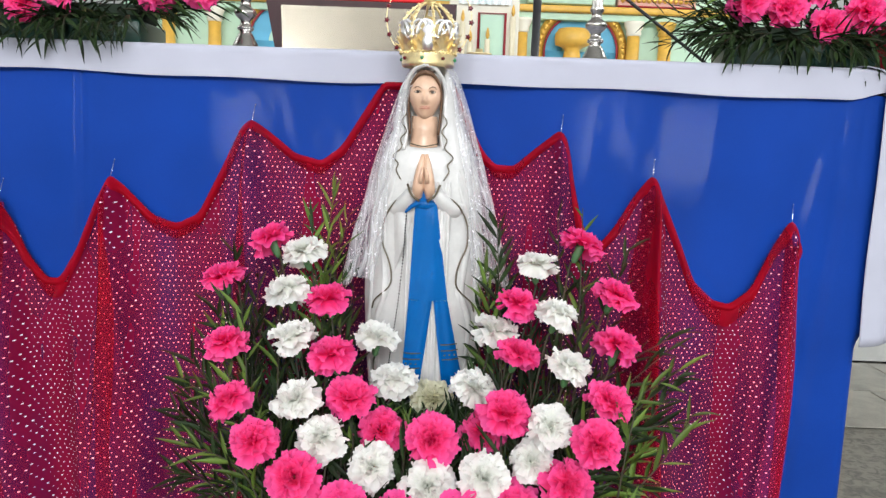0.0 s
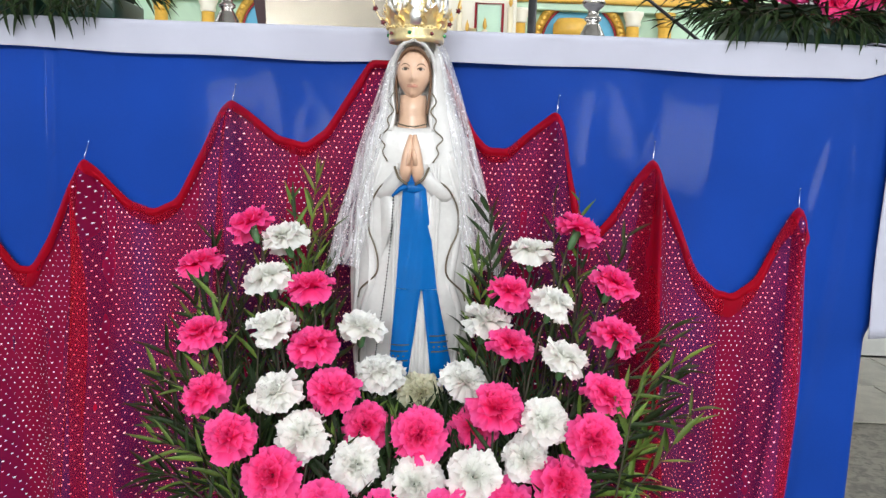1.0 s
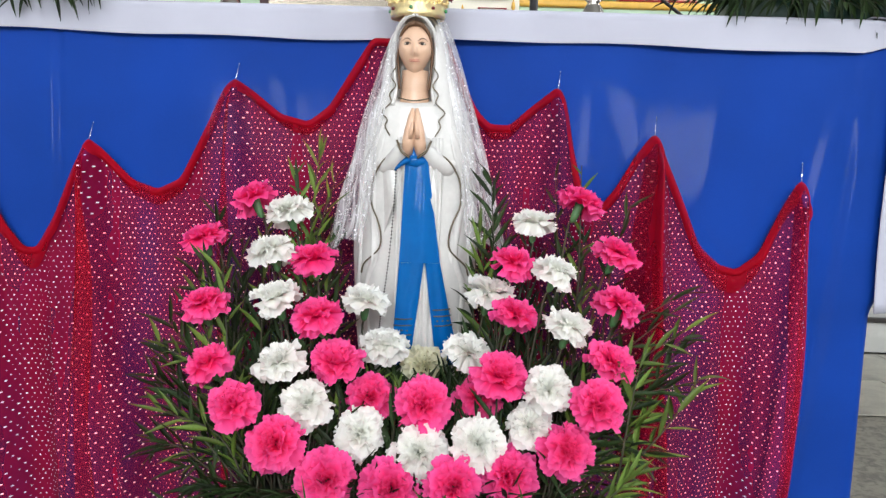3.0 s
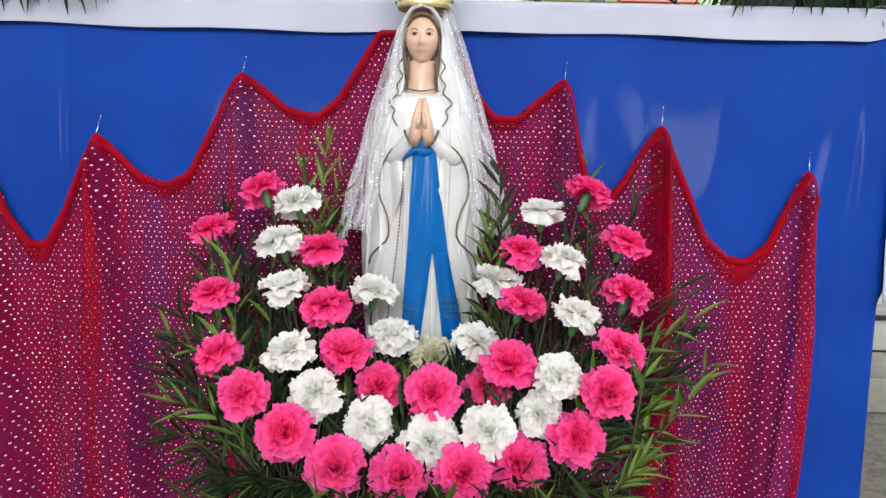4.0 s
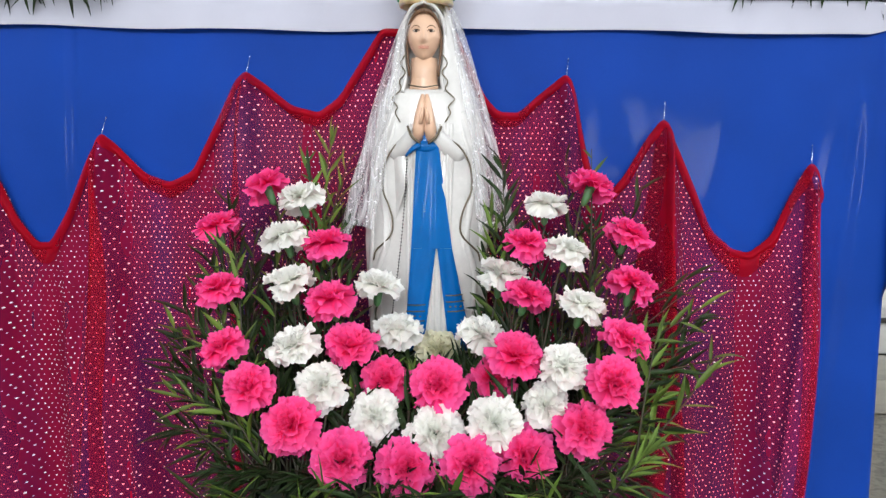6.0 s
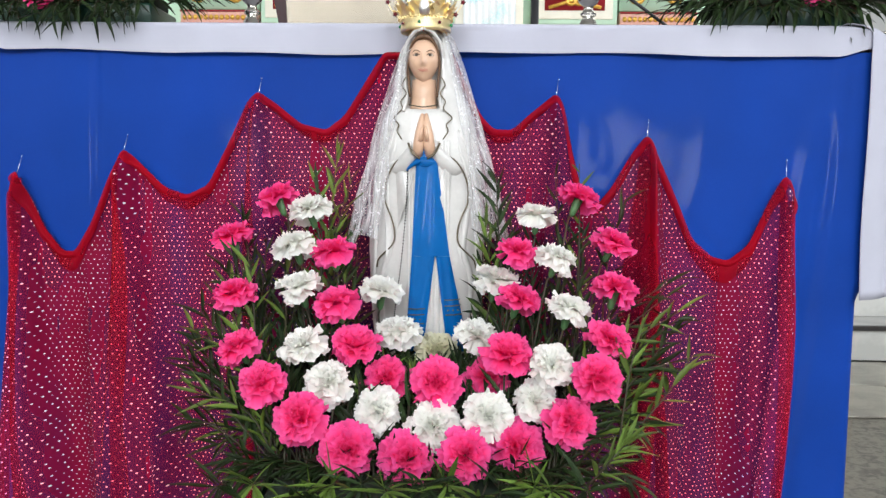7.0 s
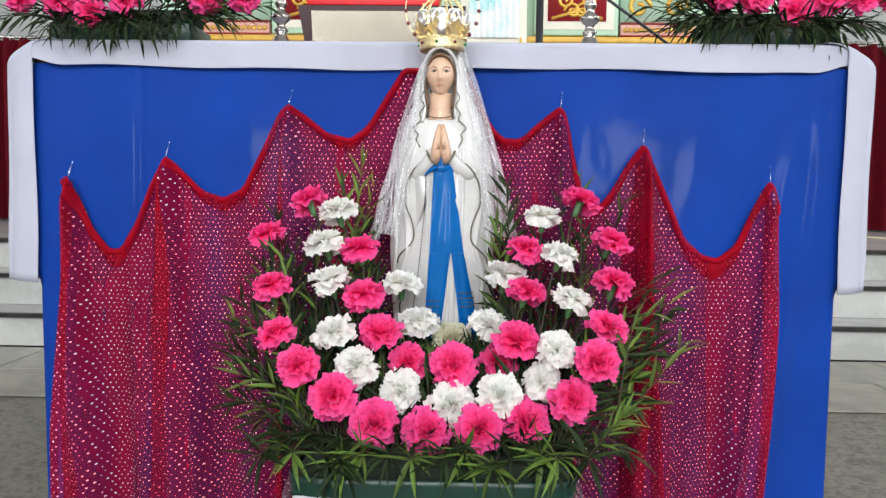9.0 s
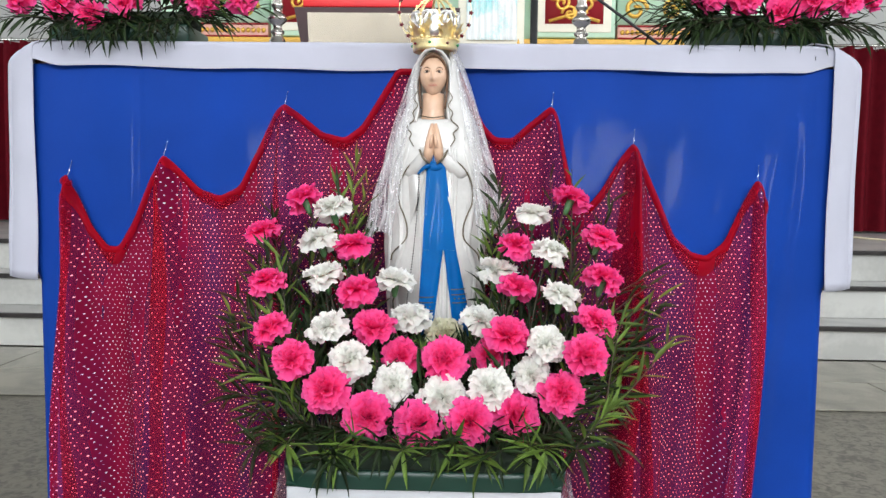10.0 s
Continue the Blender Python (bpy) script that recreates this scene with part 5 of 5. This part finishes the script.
# cornice and upper panels
rpart("cornice", one_box(-2.1, 2.3, -0.06, 0.06, 1.735, 1.775, 0.01), M["ochre"], "yellow ochre cornice")
rpart("frieze", one_box(-2.1, 2.3, -0.02, 0.06, 1.69, 1.734, 0.004), M["mint"])
for x0, x1, kind in ((0.52, 1.08, "panel"), (1.10, 1.60, "low"), (-1.26, -0.72, "panel"), (-1.80, -1.28, "low")):
    if kind == "panel":
        rpart("panel_frame", one_box(x0, x1, -0.045, 0.06, 1.785, 2.45, 0.012), M["mint"])
        rpart("panel_moulding", one_box(x0 + 0.03, x1 - 0.03, -0.055, -0.046, 1.82, 2.43, 0.006), M["ivory"])
        rpart("panel_field", one_box(x0 + 0.085, x1 - 0.085, -0.062, -0.056, 1.875, 2.40), M["crimson"])
        cx, cz = (x0 + x1) / 2, 2.02
        for s in (-1, 1):
            for k in range(3):
                pts = [(cx + s * (0.03 + 0.055 * k + (0.055 - 0.0022 * a) * math.cos(a * 0.42 + k * 1.7)), -0.066, cz - 0.08 + 0.07 * k + (0.055 - 0.0022 * a) * math.sin(a * 0.42 + k * 1.7)) for a in range(22)]
                bm = bmesh.new()
                tube(bm, pts, 0.011, 7)
                rpart("scroll", bm, M["gilding"])
        bm = bmesh.new()
        tube(bm, [(cx - 0.17, -0.066, 1.89), (cx, -0.066, 1.94), (cx + 0.17, -0.066, 1.89)], 0.012, 7)
        rpart("scroll_foot", bm, M["gilding"])
    else:
        rpart("dado", one_box(x0, x1, -0.03, 0.06, 1.776, 1.875, 0.006), M["pinkish"])
        for k in range(14):
            bm = bmesh.new()
            ball(bm, (x0 + 0.03 + (x1 - x0 - 0.06) * k / 13, -0.034, 1.825), 0.016, 1, 0, (1.1, 0.5, 1.2))
            rpart("rosette", bm, M["gilding"])
        for zz in (1.785, 1.866):
            bm = bmesh.new()
            tube(bm, [(x0, -0.034, zz), (x1, -0.034, zz)], 0.006, 6)
            rpart("dado_line", bm, M["crimson"])
        rpart("upper_field", one_box(x0, x1, -0.01, 0.058, 1.885, 2.4), M["mint"])
        for k in range(2):
            bm = bmesh.new()
            pts = [(x0 + 0.12 + 0.25 * k + (0.08 - 0.003 * a) * math.cos(a * 0.4), -0.016, 1.98 + (0.08 - 0.003 * a) * math.sin(a * 0.4)) for a in range(22)]
            tube(bm, pts, 0.014, 7)
            rpart("scroll", bm, M["gilding"])
# the tabernacle in the middle
rpart("tabernacle", one_box(0.02, 0.455, -0.22, 0.05, 1.301, 2.5, 0.01), M["ivory"], "ivory tabernacle housing")
rpart("tabernacle_panel", one_box(0.215, 0.36, -0.232, -0.222, 1.32, 1.67, 0.003), M["mint"])
bm = bmesh.new()
tube(bm, [(0.205, -0.232, 1.31), (0.205, -0.232, 1.68), (0.37, -0.232, 1.68), (0.37, -0.232, 1.31)], 0.008, 7)
rpart("panel_line", bm, M["crimson"])
for x, zt in ((0.055, 1.55), (0.105, 1.62), (0.155, 1.50), (0.262, 1.52), (0.415, 1.66)):
    bm = bmesh.new()
    lathe(bm, [(0.017, 1.305), (0.017, zt)], 14, (x, -0.25, 0))
    rpart("carved_candle", bm, M["candle"])
    bm = bmesh.new()
    lathe(bm, [(0.003, zt), (0.013, zt + 0.022), (0.009, zt + 0.05), (0.001, zt + 0.075)], 12, (x, -0.25, 0))
    rpart("carved_flame", bm, M["ochre"])
bm = bmesh.new()
sheet(bm, 60, 12, lambda u, v: (0.075 + 0.33 * u, -0.240 - 0.010 * math.sin(u * 50), 2.45 - 0.72 * v))
rpart("silk_curtain", bm, M["silk"], "white silk curtain with turquoise motifs")
# curtains on rods at both sides
for sx, x0, x1 in ((1, 2.62, 4.85), (-1, -4.85, -2.95)):
    cu = empty("curtain", ((x0 + x1) / 2, 4.25, DAIS), "dark red velvet curtain hung from rings on a rod", "curtain", "side curtains")
    c = (x0 + x1) / 2
    bm = bmesh.new()
    sheet(bm, 220, 14, lambda u, v: (x0 - c + (x1 - x0) * u, 0.05 * math.sin(u * 95 + 0.5 * math.sin(v * 3)) + 0.015 * math.sin(u * 37), 1.36 - 1.345 * v))
    part("cloth", bm, M["curtain"], cu)
    bm = bmesh.new()
    tube(bm, [(x0 - c - 0.1, 0, 1.375), (x1 - c + 0.05, 0, 1.375)], 0.012, 10)
    part("rod", bm, M["pewter"], cu)
    for k in range(12):
        bm = bmesh.new()
        x = x0 - c + (x1 - x0) * (k + 0.5) / 12
        tube(bm, [(x, 0.028 * math.cos(a * math.tau / 14), 1.362 + 0.028 * math.sin(a * math.tau / 14)) for a in range(15)], 0.004, 6)
        part("ring", bm, M["pewter"], cu)

cable = empty("cable", (2.75, 3.9, DAIS), "thin pale electric cable lying on the sanctuary floor", "cable")
bm = bmesh.new()
tube(bm, curve_pts([(0.0, 0.25, 0.012), (-0.10, -0.25, 0.006), (-0.02, -0.62, 0.006), (0.30, -0.80, 0.006), (0.80, -0.85, 0.006)], 24), 0.006, 6)
part("sheath", bm, M["candle"], cable)

# light marble slabs between the altar and the steps
slab_me = None
for r in range(2):
    for k in range(14):
        w = 0.62
        if slab_me is None:
            s = part("slab", one_box(-w / 2 + 0.003, w / 2 - 0.003, 0.0, 0.395, -0.004, 0.0, 0.0015), M["slab"], floor, smooth=False)
            slab_me = s.data
        else:
            s = shared("slab", slab_me, floor)
        s.matrix_basis = Matrix.Translation((-4.2 + w * k + 0.2 * r, 1.105 + 0.401 * r, 0.0))
